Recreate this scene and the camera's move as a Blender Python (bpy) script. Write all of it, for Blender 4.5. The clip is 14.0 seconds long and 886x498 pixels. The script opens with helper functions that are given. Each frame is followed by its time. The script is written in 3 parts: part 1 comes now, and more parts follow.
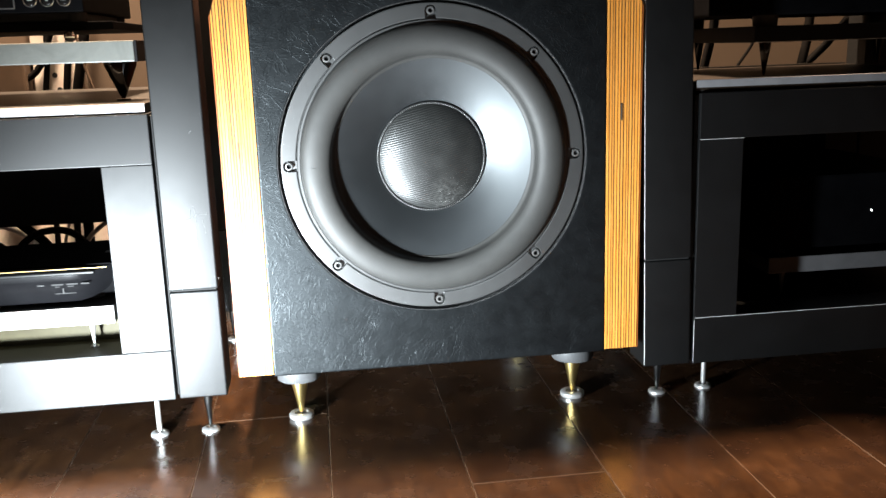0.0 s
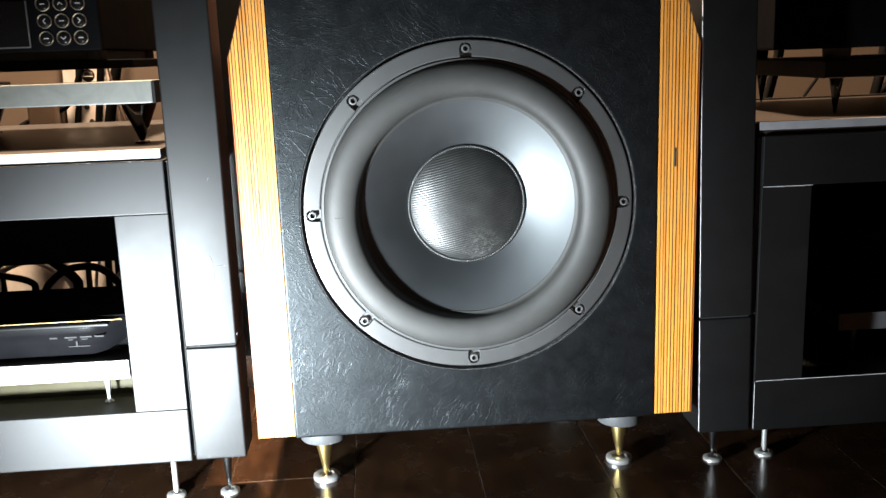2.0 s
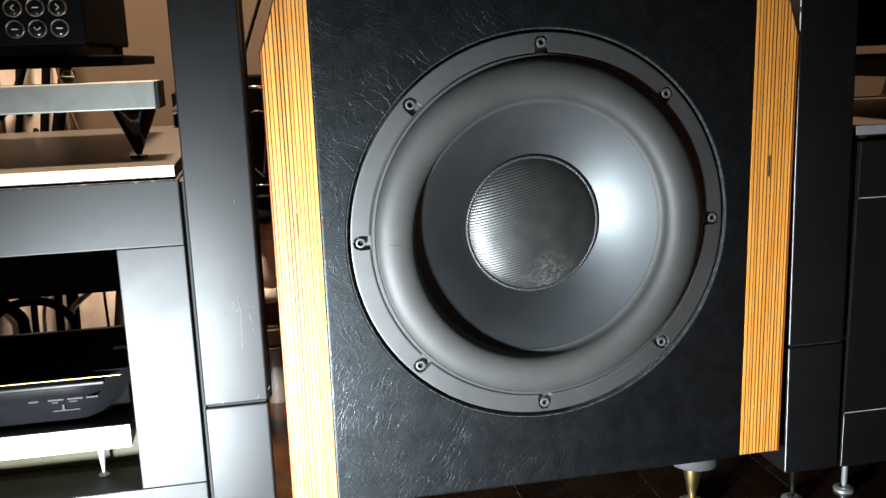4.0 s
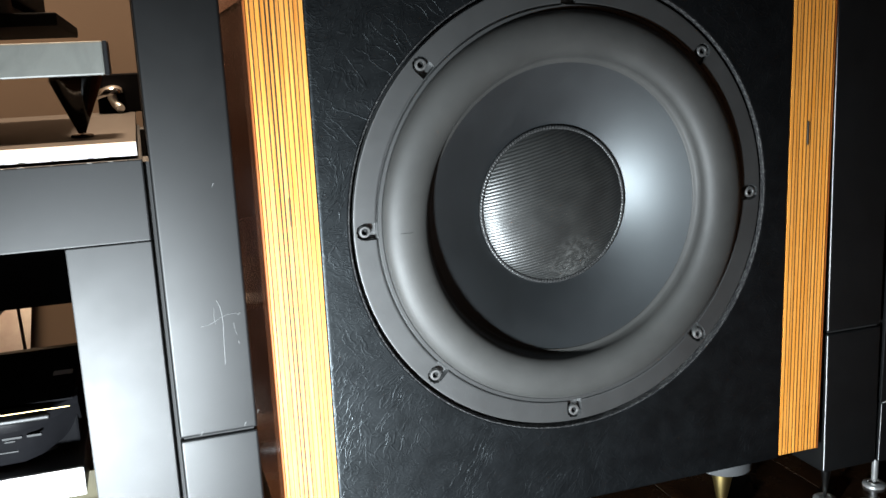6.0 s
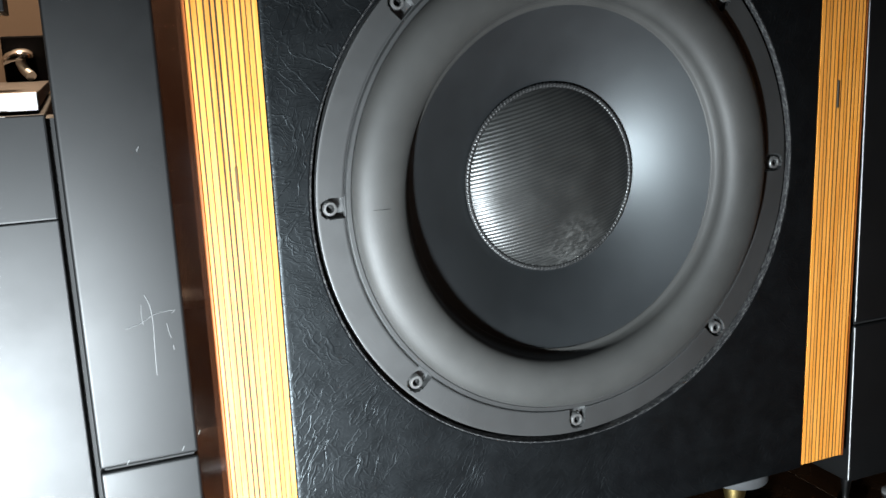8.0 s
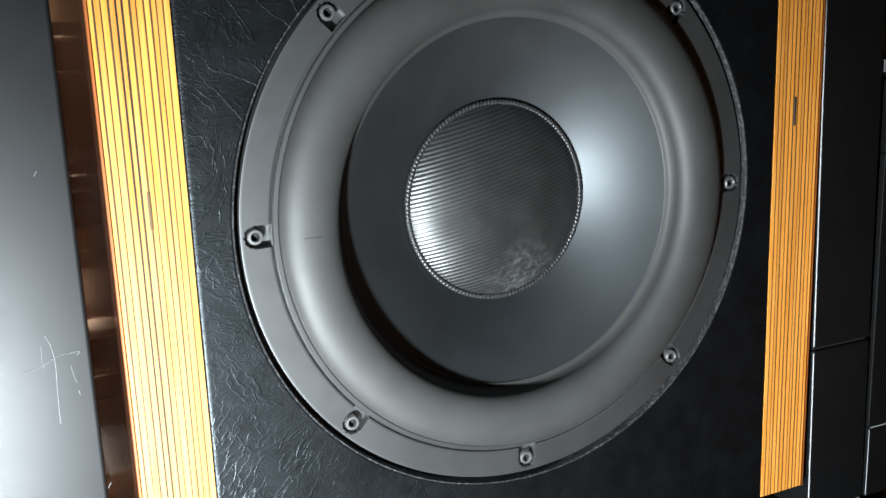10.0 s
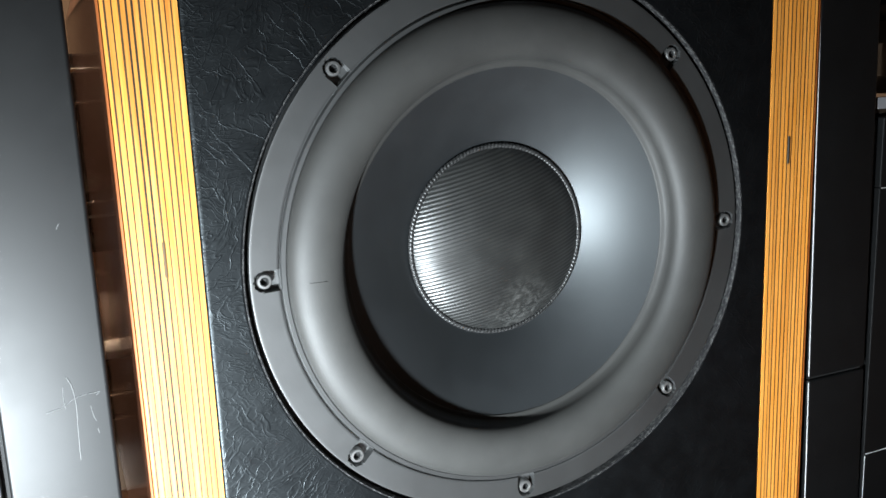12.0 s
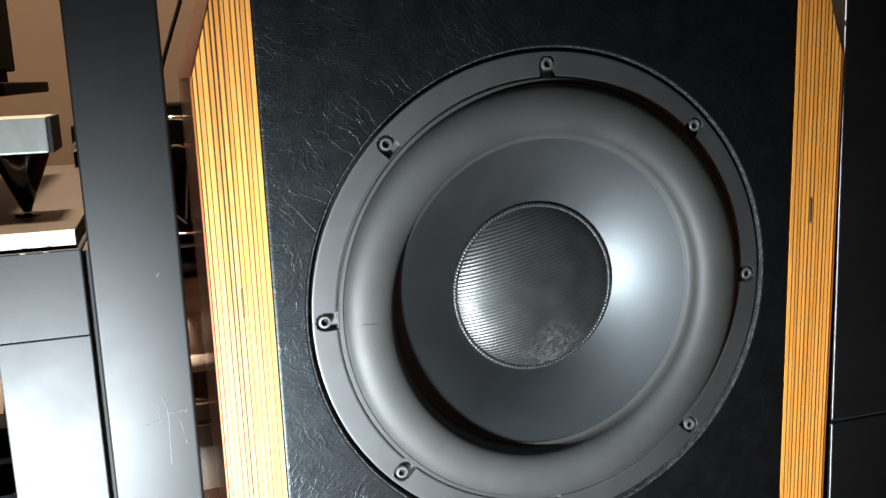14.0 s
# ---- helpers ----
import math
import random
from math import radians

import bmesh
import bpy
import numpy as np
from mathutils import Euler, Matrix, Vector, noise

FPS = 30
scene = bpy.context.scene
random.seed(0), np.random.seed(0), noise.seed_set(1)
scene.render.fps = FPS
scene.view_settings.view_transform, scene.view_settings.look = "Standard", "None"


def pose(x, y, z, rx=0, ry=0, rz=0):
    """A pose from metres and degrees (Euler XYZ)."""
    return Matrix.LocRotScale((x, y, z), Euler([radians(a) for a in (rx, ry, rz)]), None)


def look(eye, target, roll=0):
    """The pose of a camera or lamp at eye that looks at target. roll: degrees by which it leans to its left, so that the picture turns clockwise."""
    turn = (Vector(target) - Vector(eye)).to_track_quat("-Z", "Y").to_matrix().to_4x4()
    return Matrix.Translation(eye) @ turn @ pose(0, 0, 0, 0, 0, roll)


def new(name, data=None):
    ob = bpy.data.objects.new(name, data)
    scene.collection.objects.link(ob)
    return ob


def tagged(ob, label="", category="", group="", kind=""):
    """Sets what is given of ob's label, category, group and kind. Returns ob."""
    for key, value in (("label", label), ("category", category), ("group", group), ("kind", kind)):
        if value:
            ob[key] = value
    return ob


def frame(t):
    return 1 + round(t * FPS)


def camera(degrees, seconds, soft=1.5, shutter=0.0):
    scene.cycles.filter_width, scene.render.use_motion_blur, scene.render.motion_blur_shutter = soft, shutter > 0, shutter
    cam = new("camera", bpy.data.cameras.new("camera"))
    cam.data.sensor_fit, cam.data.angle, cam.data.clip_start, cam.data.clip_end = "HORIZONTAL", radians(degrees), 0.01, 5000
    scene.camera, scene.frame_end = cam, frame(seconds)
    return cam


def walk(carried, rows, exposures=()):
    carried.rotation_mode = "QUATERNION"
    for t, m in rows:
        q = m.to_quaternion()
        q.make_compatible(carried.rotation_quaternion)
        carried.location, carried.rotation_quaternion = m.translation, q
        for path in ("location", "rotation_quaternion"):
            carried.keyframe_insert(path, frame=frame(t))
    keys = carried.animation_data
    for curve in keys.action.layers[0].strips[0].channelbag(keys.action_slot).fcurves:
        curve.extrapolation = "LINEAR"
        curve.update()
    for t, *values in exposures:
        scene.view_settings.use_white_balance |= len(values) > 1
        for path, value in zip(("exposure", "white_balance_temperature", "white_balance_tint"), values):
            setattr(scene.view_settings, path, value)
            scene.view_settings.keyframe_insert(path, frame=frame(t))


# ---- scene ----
cam = camera(52.1, 14.0)
PATH = [
    (0, (-0.149, -1.151, 0.499), (0.112, 0.782, 0.054), -1.8),
    (0.5, (-0.151, -1.143, 0.502), (0.092, 0.792, 0.059), -1.9),
    (1, (-0.139, -1.133, 0.504), (0.074, 0.805, 0.059), -1.9),
    (1.5, (-0.121, -1.097, 0.528), (0.046, 0.847, 0.088), -1.9),
    (2, (-0.108, -1.056, 0.534), (0.029, 0.894, 0.111), -2.0),
    (2.5, (-0.15, -0.996, 0.545), (0.0, 0.951, 0.112), -1.8),
    (5, (-0.328, -0.793, 0.515), (0.203, 1.089, 0.094), -2.2),
    (5.5, (-0.349, -0.75, 0.505), (0.222, 1.119, 0.079), -2.2),
    (6, (-0.35, -0.71, 0.49), (0.253, 1.151, 0.073), -2.6),
    (6.5, (-0.355, -0.665, 0.479), (0.287, 1.18, 0.05), -2.6),
    (7, (-0.354, -0.637, 0.47), (0.334, 1.192, 0.046), -2.7),
    (7.5, (-0.355, -0.603, 0.459), (0.364, 1.214, 0.033), -2.5),
    (8, (-0.338, -0.577, 0.451), (0.388, 1.237, 0.025), -2.4),
    (8.5, (-0.318, -0.558, 0.445), (0.432, 1.247, 0.023), -2.4),
    (9, (-0.308, -0.537, 0.445), (0.489, 1.252, 0.041), -2.2),
    (11.5, (-0.311, -0.543, 0.48), (0.515, 1.231, 0.066), -2.1),
    (12, (-0.306, -0.561, 0.487), (0.477, 1.233, 0.076), -2.3),
    (12.5, (-0.307, -0.586, 0.492), (0.453, 1.219, 0.088), -2.3),
    (13, (-0.315, -0.616, 0.513), (0.42, 1.2, 0.108), -2.1),
    (13.5, (-0.296, -0.633, 0.53), (0.337, 1.223, 0.135), -2.1),
    (14, (-0.288, -0.662, 0.537), (0.273, 1.218, 0.148), -2.2),
]
EXPOSURES = [(0, -0.06), (1.5, -0.12), (2.7, -0.18), (5, -0.68), (7.5, -0.78), (9, -0.73), (11.5, -0.68), (14, -0.58)]
walk(cam, [(t, look(eye, target, roll)) for t, eye, target, roll in PATH], EXPOSURES)

# ---- light ----
world = bpy.data.worlds.new("room_world")
scene.world = world
world.use_nodes = True
world.node_tree.nodes["Background"].inputs["Color"].default_value = (0.02, 0.016, 0.012, 1)
world.node_tree.nodes["Background"].inputs["Strength"].default_value = 0.1


def lamp(name, kind, energy, colour, m, size):
    data = bpy.data.lights.new(name, kind)
    data.energy, data.color = energy, colour
    if kind == "AREA":
        data.shape, data.size = "DISK", size
    else:
        data.shadow_soft_size = size
    ob = new(name, data)
    ob.matrix_world = m
    return ob


# a small white work light on the floor before the rack, and the warm ceiling light over the racks
torch = lamp("work_light", "SPOT", 225.0, (0.84, 0.94, 1.0), look((-0.53, -0.51, 0.060), (0.00, 0.52, 0.060)), 0.025)
torch.data.spot_size, torch.data.spot_blend = radians(108), 1.0
lamp("ceiling_light", "AREA", 430.0, (1.0, 0.73, 0.50), pose(-0.42, 0.40, 2.30), 0.30)


# ---- materials ----
class Mat:
    """A node material with the few nodes that the surfaces here need."""

    def __init__(self, name, colour, rough=0.5, metal=0.0, **more):
        self.m = bpy.data.materials.new(name)
        self.m.use_nodes = True
        self.t = self.m.node_tree
        self.b = self.t.nodes["Principled BSDF"]
        self.b.inputs["Base Color"].default_value = (*colour, 1)
        self.b.inputs["Roughness"].default_value = rough
        self.b.inputs["Metallic"].default_value = metal
        for key, value in more.items():
            self.b.inputs[key.replace("_", " ")].default_value = value
        self.height = None

    def node(self, kind, **values):
        n = self.t.nodes.new(kind)
        for key, value in values.items():
            n.inputs[key.replace("_", " ")].default_value = value
        return n

    def link(self, a, b):
        self.t.links.new(a, b)

    def coords(self, scale=(1, 1, 1), turn=(0, 0, 0), kind="Object"):
        c, m = self.node("ShaderNodeTexCoord"), self.node("ShaderNodeMapping")
        m.inputs["Scale"].default_value = scale
        m.inputs["Rotation"].default_value = [radians(a) for a in turn]
        self.link(c.outputs[kind], m.inputs["Vector"])
        return m.outputs["Vector"]

    def noise(self, scale, detail=4.0, rough=0.55, vec=None, distort=0.0):
        n = self.node("ShaderNodeTexNoise", Scale=scale, Detail=detail, Roughness=rough, Distortion=distort)
        self.link(vec if vec is not None else self.coords(), n.inputs["Vector"])
        return n.outputs["Fac"]

    def grey(self, fac, a, b, lo=0.35, hi=0.65):
        n = self.node("ShaderNodeMapRange", From_Min=lo, From_Max=hi, To_Min=a, To_Max=b)
        self.link(fac, n.inputs["Value"])
        return n.outputs["Result"]

    def mix(self, fac, a, b, kind="MIX"):
        n = self.node("ShaderNodeMix")
        n.data_type, n.blend_type = "RGBA", kind
        for v, k in ((fac, 0), (a, 6), (b, 7)):
            if isinstance(v, (int, float)):
                n.inputs[k].default_value = v
            elif isinstance(v, tuple):
                n.inputs[k].default_value = (*v, 1)
            else:
                self.link(v, n.inputs[k])
        return n.outputs[2]

    def maths(self, how, a, b=0.0, c=0.0):
        n = self.node("ShaderNodeMath")
        n.operation = how
        for k, v in enumerate((a, b, c)):
            if isinstance(v, (int, float)):
                n.inputs[k].default_value = v
            else:
                self.link(v, n.inputs[k])
        return n.outputs[0]

    def colour(self, out):
        self.link(out, self.b.inputs["Base Color"])
        return self

    def rough(self, out):
        self.link(out, self.b.inputs["Roughness"])
        return self

    def bump(self, height, strength=0.3, distance=0.001):
        n = self.node("ShaderNodeBump", Strength=strength, Distance=distance)
        if self.height is not None:
            self.link(self.height, n.inputs["Normal"])
        self.link(height, n.inputs["Height"])
        self.height = n.outputs["Normal"]
        self.link(self.height, self.b.inputs["Normal"])
        return self


def satin_paint(name, base, rough, wear=0.0, gloss=0.5):
    """Sprayed satin paint: slight mottling, fine orange peel, small rub marks."""
    m = Mat(name, base, rough, Specular_IOR_Level=gloss)
    v = m.coords()
    cloud = m.noise(14, 5, 0.6, v)
    fine = m.noise(800, 3, 0.6, v)
    lighter = tuple(min(1, c * 1.5 + 0.0008) for c in base)
    col = m.mix(m.grey(cloud, 0, 1), base, lighter)
    if wear:
        dust = m.noise(700, 2, 0.5, v)
        col = m.mix(m.grey(dust, 0, wear, 0.66, 0.8), col, (0.20, 0.21, 0.21))
    m.colour(col)
    m.rough(m.grey(m.noise(30, 6, 0.65, v), rough - 0.015, rough + 0.02))
    m.bump(fine, 0.05, 0.0003)
    return m.m


M_RACK = satin_paint("black_satin_paint", (0.0010, 0.0012, 0.0014), 0.50, 0.02, 0.44)
M_INNER = satin_paint("black_matt_board", (0.004, 0.004, 0.0044), 0.6, 0.0, 0.2)
M_JOINT = Mat("joint_shadow_gap", (0.006, 0.006, 0.006), 0.8).m
M_DEVICE = satin_paint("black_anodised_metal", (0.0008, 0.0008, 0.0011), 0.68, 0.0, 0.03)
M_GLOSS = satin_paint("black_gloss_plastic", (0.003, 0.003, 0.003), 0.12)
M_BAND = satin_paint("black_semi_gloss_plastic", (0.003, 0.003, 0.003), 0.42, 0.0, 0.16)
M_FACIA = satin_paint("black_brushed_facia", (0.003, 0.003, 0.0035), 0.34, 0.0, 0.10)
M_RUBBER = satin_paint("black_rubber", (0.0215, 0.0212, 0.0198), 0.62, 0.0, 0.65)
M_FLANGE = satin_paint("grey_powder_coat", (0.0085, 0.0092, 0.0092), 0.47, 0.0, 1.0)
M_FLANGE.node_tree.nodes["Principled BSDF"].inputs["IOR"].default_value = 1.75
M_CONE = satin_paint("coated_cone", (0.0006, 0.0009, 0.0014), 0.515, 0.0, 1.0)
M_CONE.node_tree.nodes["Principled BSDF"].inputs["IOR"].default_value = 1.62
M_CONE.node_tree.nodes["Principled BSDF"].inputs["Specular Tint"].default_value = (0.90, 0.965, 1.0, 1)
M_CABLE = satin_paint("black_cable_jacket", (0.0025, 0.0022, 0.002), 0.75, 0.0, 0.04)
M_WCABLE = satin_paint("pale_cable_jacket", (0.62, 0.57, 0.53), 0.5)
M_STAND = satin_paint("brown_plastic", (0.055, 0.036, 0.024), 0.4)
M_PANEL = satin_paint("pale_pink_board", (0.74, 0.62, 0.56), 0.55)
M_COLLAR = satin_paint("near_white_plastic", (0.84, 0.74, 0.68), 0.4)
M_SLEEVE = satin_paint("pale_pink_plastic", (0.72, 0.58, 0.52), 0.35)
M_SILVER = Mat("matt_aluminium", (0.095, 0.097, 0.10), 0.5, 0.4).m
M_CHROME = Mat("chrome", (0.82, 0.82, 0.82), 0.08, 1.0).m
M_BRIGHT = Mat("bright_plated_steel", (0.80, 0.80, 0.79), 0.34, 0.85).m
M_GOLD = Mat("polished_brass", (0.80, 0.60, 0.24), 0.30, 1.0).m
M_SCREW = Mat("bright_button_screw", (0.40, 0.40, 0.395), 0.38, 0.9).m
M_STEEL = Mat("zinc_plated_steel", (0.62, 0.62, 0.60), 0.30, 1.0).m
M_GUN = Mat("dark_turned_steel", (0.16, 0.16, 0.16), 0.28, 1.0).m
M_TRIM = Mat("dull_brass", (0.30, 0.21, 0.07), 0.5, 0.4).m
M_INK = Mat("pale_print", (0.22, 0.22, 0.218), 0.5).m
M_PRINT = Mat("dim_grey_print", (0.03, 0.03, 0.03), 0.6, Specular_IOR_Level=0.1).m
# pale tone painted as light on dark edges
M_GLINT = Mat("pale_glint_paint", (0.62, 0.62, 0.62), 0.4).m
M_LED = Mat("white_led", (0.9, 0.9, 0.9), 0.4, Emission_Color=(0.9, 0.95, 1, 1), Emission_Strength=6.0).m
M_SCRATCH = Mat("scratched_paint", (0.12, 0.122, 0.122), 0.5).m


def edge_board(name, base, other, gloss=0.5):
    m = Mat(name, base, 0.42, Specular_IOR_Level=gloss)
    v = m.coords((1, 1, 1))
    m.colour(m.mix(m.grey(m.noise(26, 6, 0.65, v, 0.6), 0, 1, 0.4, 0.7), base, other))
    m.bump(m.noise(240, 3, 0.6, v), 0.2, 0.0005)
    return m.m


M_WHITE = edge_board("white_board", (0.52, 0.51, 0.50), (0.43, 0.42, 0.41))
M_BROWNTOP = edge_board("brown_grey_board", (0.024, 0.020, 0.017), (0.017, 0.014, 0.012))
M_DARKTOP = edge_board("dark_brown_board", (0.020, 0.014, 0.010), (0.014, 0.010, 0.007))
M_STONE = edge_board("grey_green_stone", (0.145, 0.149, 0.135), (0.110, 0.113, 0.102))
M_OLIVE = edge_board("olive_board", (0.050, 0.044, 0.026), (0.036, 0.031, 0.019), 0.05)
# darker copy of grey_board, for the inner shelf's edge in shade
M_DIMEDGE = edge_board("shaded_grey_board", (0.075, 0.075, 0.078), (0.055, 0.055, 0.058))
M_GREYEDGE = edge_board("grey_board", (0.22, 0.22, 0.23), (0.17, 0.17, 0.18))


def wall_paint():
    m = Mat("beige_wall_paint", (0.15, 0.112, 0.086), 0.75)
    v = m.coords()
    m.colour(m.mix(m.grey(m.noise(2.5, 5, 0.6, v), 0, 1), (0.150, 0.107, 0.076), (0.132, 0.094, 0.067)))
    m.bump(m.noise(220, 3, 0.5, v), 0.08, 0.0005)
    return m.m


M_WALL = wall_paint()
# walls and ceiling out of view, darkened to keep bounced light low
M_DIM = satin_paint("dark_out_of_view", (0.050, 0.036, 0.025), 0.85)


def leather():
    """Black leatherette: fans of long fine creases that change their direction from patch to patch, and fine pebbling."""
    m = Mat("black_leatherette", (0.0012, 0.0014, 0.0017), 0.5, Specular_IOR_Level=0.46, Specular_Tint=(0.86, 0.95, 1.0, 1))
    v = m.coords()
    wob = m.node("ShaderNodeTexNoise", Scale=11.0, Detail=4.0, Roughness=0.6)
    m.link(v, wob.inputs["Vector"])
    add = m.node("ShaderNodeVectorMath")
    add.operation = "MULTIPLY_ADD"
    m.link(wob.outputs["Color"], add.inputs[0])
    add.inputs[1].default_value = (0.05, 0.05, 0.05)
    m.link(v, add.inputs[2])
    total = None
    # scale of the creases, their direction, how drawn out they are, their width, their depth, and the patch where they lie
    for scale, turn, stretch, width, weight, patch in ((44, 33, 7.0, 0.020, 1.0, 6.5), (66, 58, 6.0, 0.028, 1.0, 9.0), (50, -44, 7.0, 0.022, 1.0, 7.5),
                                                       (74, -8, 5.0, 0.032, 0.8, 10.0), (100, 20, 4.0, 0.040, 0.6, 13.0), (130, -66, 3.0, 0.045, 0.4, 16.0)):
        mp = m.node("ShaderNodeMapping")
        mp.vector_type = "TEXTURE"
        mp.inputs["Location"].default_value = (patch * 0.37, patch * 0.11, patch * 0.23)
        mp.inputs["Rotation"].default_value = (0, radians(-turn), 0)
        mp.inputs["Scale"].default_value = (stretch, 1, 1)
        m.link(add.outputs[0], mp.inputs["Vector"])
        n = m.noise(scale * 1.6, 2.0, 0.5, mp.outputs[0])
        off = m.maths("ABSOLUTE", m.maths("SUBTRACT", n, 0.5))
        crease = m.grey(off, weight, 0.0, 0.0, width)
        shift = m.node("ShaderNodeMapping")
        shift.inputs["Location"].default_value = (patch * 1.7, 0, patch * 0.9)
        m.link(v, shift.inputs["Vector"])
        gate = m.grey(m.noise(patch, 3, 0.6, shift.outputs[0]), 0.0, 1.0, 0.42, 0.57)
        crease = m.maths("MULTIPLY", crease, gate)
        total = crease if total is None else m.maths("MAXIMUM", total, crease)
    m.bump(total, 0.60, 0.00022)
    m.bump(m.noise(420, 3, 0.6, v), 0.06, 0.0004)
    m.colour(m.mix(m.grey(m.noise(11, 5, 0.6, v), 0, 1), (0.0004, 0.0006, 0.0008), (0.0008, 0.0010, 0.0014)))
    m.rough(m.grey(m.noise(45, 4, 0.6, v), 0.42, 0.49))
    return m.m


M_LEATHER = leather()


def ply(name, light, dark, gloss=0.28, coat=0.5, spread=(0.82, 1.14)):
    """Lacquered plywood edge: grain drawn out along the height, a tone of its own for each layer."""
    m = Mat(name, light, gloss, Coat_Weight=coat, Coat_Roughness=0.46, Coat_IOR=1.6)
    v = m.coords((1, 1, 0.035))
    grain = m.noise(620, 4, 0.65, v)
    blotch = m.noise(34, 4, 0.6, m.coords((1, 1, 0.10)))
    col = m.mix(m.grey(grain, 0, 1, 0.32, 0.72), light, dark)
    col = m.mix(m.grey(blotch, 0, 0.40, 0.42, 0.75), col, tuple(c * 0.62 for c in dark))
    streak = m.noise(330, 3, 0.6, m.coords((1, 1, 0.018)), 0.4)
    col = m.mix(m.grey(streak, 0, 0.42, 0.57, 0.66), col, tuple(c * k for c, k in zip(dark, (0.62, 0.5, 0.5))))
    info = m.node("ShaderNodeObjectInfo")
    tone = m.grey(info.outputs["Random"], *spread, 0, 1)
    vm = m.node("ShaderNodeVectorMath")
    vm.operation = "SCALE"
    m.link(col, vm.inputs[0])
    m.link(tone, vm.inputs["Scale"])
    m.colour(vm.outputs[0])
    m.bump(grain, 0.12, 0.0004)
    return m.m


M_PLY = ply("lacquered_ply", (0.87, 0.395, 0.088), (0.74, 0.240, 0.013), 0.46, 0.4)
M_GLUE = ply("dark_ply_layer", (0.040, 0.021, 0.005), (0.024, 0.012, 0.003), 0.60, 0.1, (0.45, 2.6))
M_SIDE = ply("red_brown_veneer", (0.080, 0.023, 0.006), (0.045, 0.0125, 0.004), 0.16, 0.3)
M_LIP = ply("orange_edge_lipping", (0.42, 0.115, 0.020), (0.30, 0.075, 0.012), 0.35, 0.6)


def plank_wood():
    m = Mat("dark_laminate", (0.10, 0.035, 0.012), 0.2)
    info = m.node("ShaderNodeObjectInfo")
    v = m.coords((1, 0.22, 1), kind="Generated")
    c = m.node("ShaderNodeTexCoord")
    off = m.node("ShaderNodeVectorMath")
    off.operation = "MULTIPLY_ADD"
    rnd = m.node("ShaderNodeCombineXYZ")
    m.link(info.outputs["Random"], rnd.inputs[0])
    m.link(info.outputs["Random"], rnd.inputs[1])
    m.link(rnd.outputs[0], off.inputs[0])
    off.inputs[1].default_value = (7, 13, 0)
    m.link(c.outputs["Object"], off.inputs[2])
    mp = m.node("ShaderNodeMapping")
    mp.inputs["Scale"].default_value = (1, 0.25, 1)
    m.link(off.outputs[0], mp.inputs["Vector"])
    grain = m.noise(60, 6, 0.65, mp.outputs[0], 0.8)
    cloud = m.noise(9, 4, 0.6, off.outputs[0], 0.5)
    col = m.mix(m.grey(grain, 0, 1, 0.3, 0.7), (0.039, 0.0175, 0.0073), (0.0165, 0.0075, 0.0036))
    col = m.mix(m.grey(cloud, 0, 0.85, 0.42, 0.68), col, (0.0115, 0.0053, 0.0030))
    vm = m.node("ShaderNodeVectorMath")
    vm.operation = "SCALE"
    m.link(col, vm.inputs[0])
    m.link(m.grey(info.outputs["Random"], 0.7, 1.25, 0, 1), vm.inputs["Scale"])
    m.colour(vm.outputs[0])
    m.rough(m.grey(m.noise(24, 5, 0.6, off.outputs[0]), 0.17, 0.30))
    m.bump(m.noise(50, 4, 0.6, mp.outputs[0]), 0.12, 0.0006)
    return m.m


M_FLOOR = plank_wood()
M_WORN = Mat("worn_plank_edge", (0.052, 0.034, 0.023), 0.4).m


def ribbed():
    """Woven dust cap: fine slanting ribs, a paler grey patch near its lower edge."""
    m = Mat("woven_cap", (0.010, 0.010, 0.010), 0.40, Specular_IOR_Level=0.9)
    w = m.node("ShaderNodeTexWave", Scale=110.0, Distortion=0.35, Detail=1.5)
    w.wave_type, w.bands_direction = "BANDS", "Z"
    w.inputs["Detail Scale"].default_value = 3.0
    m.link(m.coords((1, 1, 1), (0, 14, 0)), w.inputs["Vector"])
    v = m.coords()
    m.bump(w.outputs["Fac"], 0.30, 0.0010)
    m.bump(m.noise(900, 2, 0.5, v), 0.22, 0.0004)
    col = m.mix(m.grey(m.noise(45, 4, 0.6, v), 0, 1, 0.4, 0.75), (0.0130, 0.0134, 0.0130), (0.0200, 0.0204, 0.0192))
    far = m.node("ShaderNodeVectorMath")
    far.operation = "DISTANCE"
    m.link(v, far.inputs[0])
    far.inputs[1].default_value = (0.016, 0.031, 0.297)
    pale_patch = m.maths("MULTIPLY", m.grey(far.outputs["Value"], 0.30, 0, 0.004, 0.034), m.grey(m.noise(130, 5, 0.7, v, 1.0), 0, 1, 0.44, 0.66))
    m.colour(m.mix(pale_patch, col, (0.24, 0.24, 0.23)))
    m.rough(m.grey(m.noise(40, 5, 0.6, v), 0.37, 0.44))
    return m.m


M_CAP = ribbed()


def braid():
    m = Mat("braided_rim", (0.09, 0.09, 0.09), 0.35)
    c, g = m.node("ShaderNodeTexCoord"), m.node("ShaderNodeTexNoise", Scale=700.0)
    m.link(c.outputs["Object"], g.inputs["Vector"])
    m.colour(m.mix(m.grey(g.outputs["Fac"], 0, 1, 0.4, 0.6), (0.014, 0.014, 0.014), (0.034, 0.034, 0.034)))
    m.bump(g.outputs["Fac"], 0.25, 0.0006)
    return m.m


M_BRAID = braid()


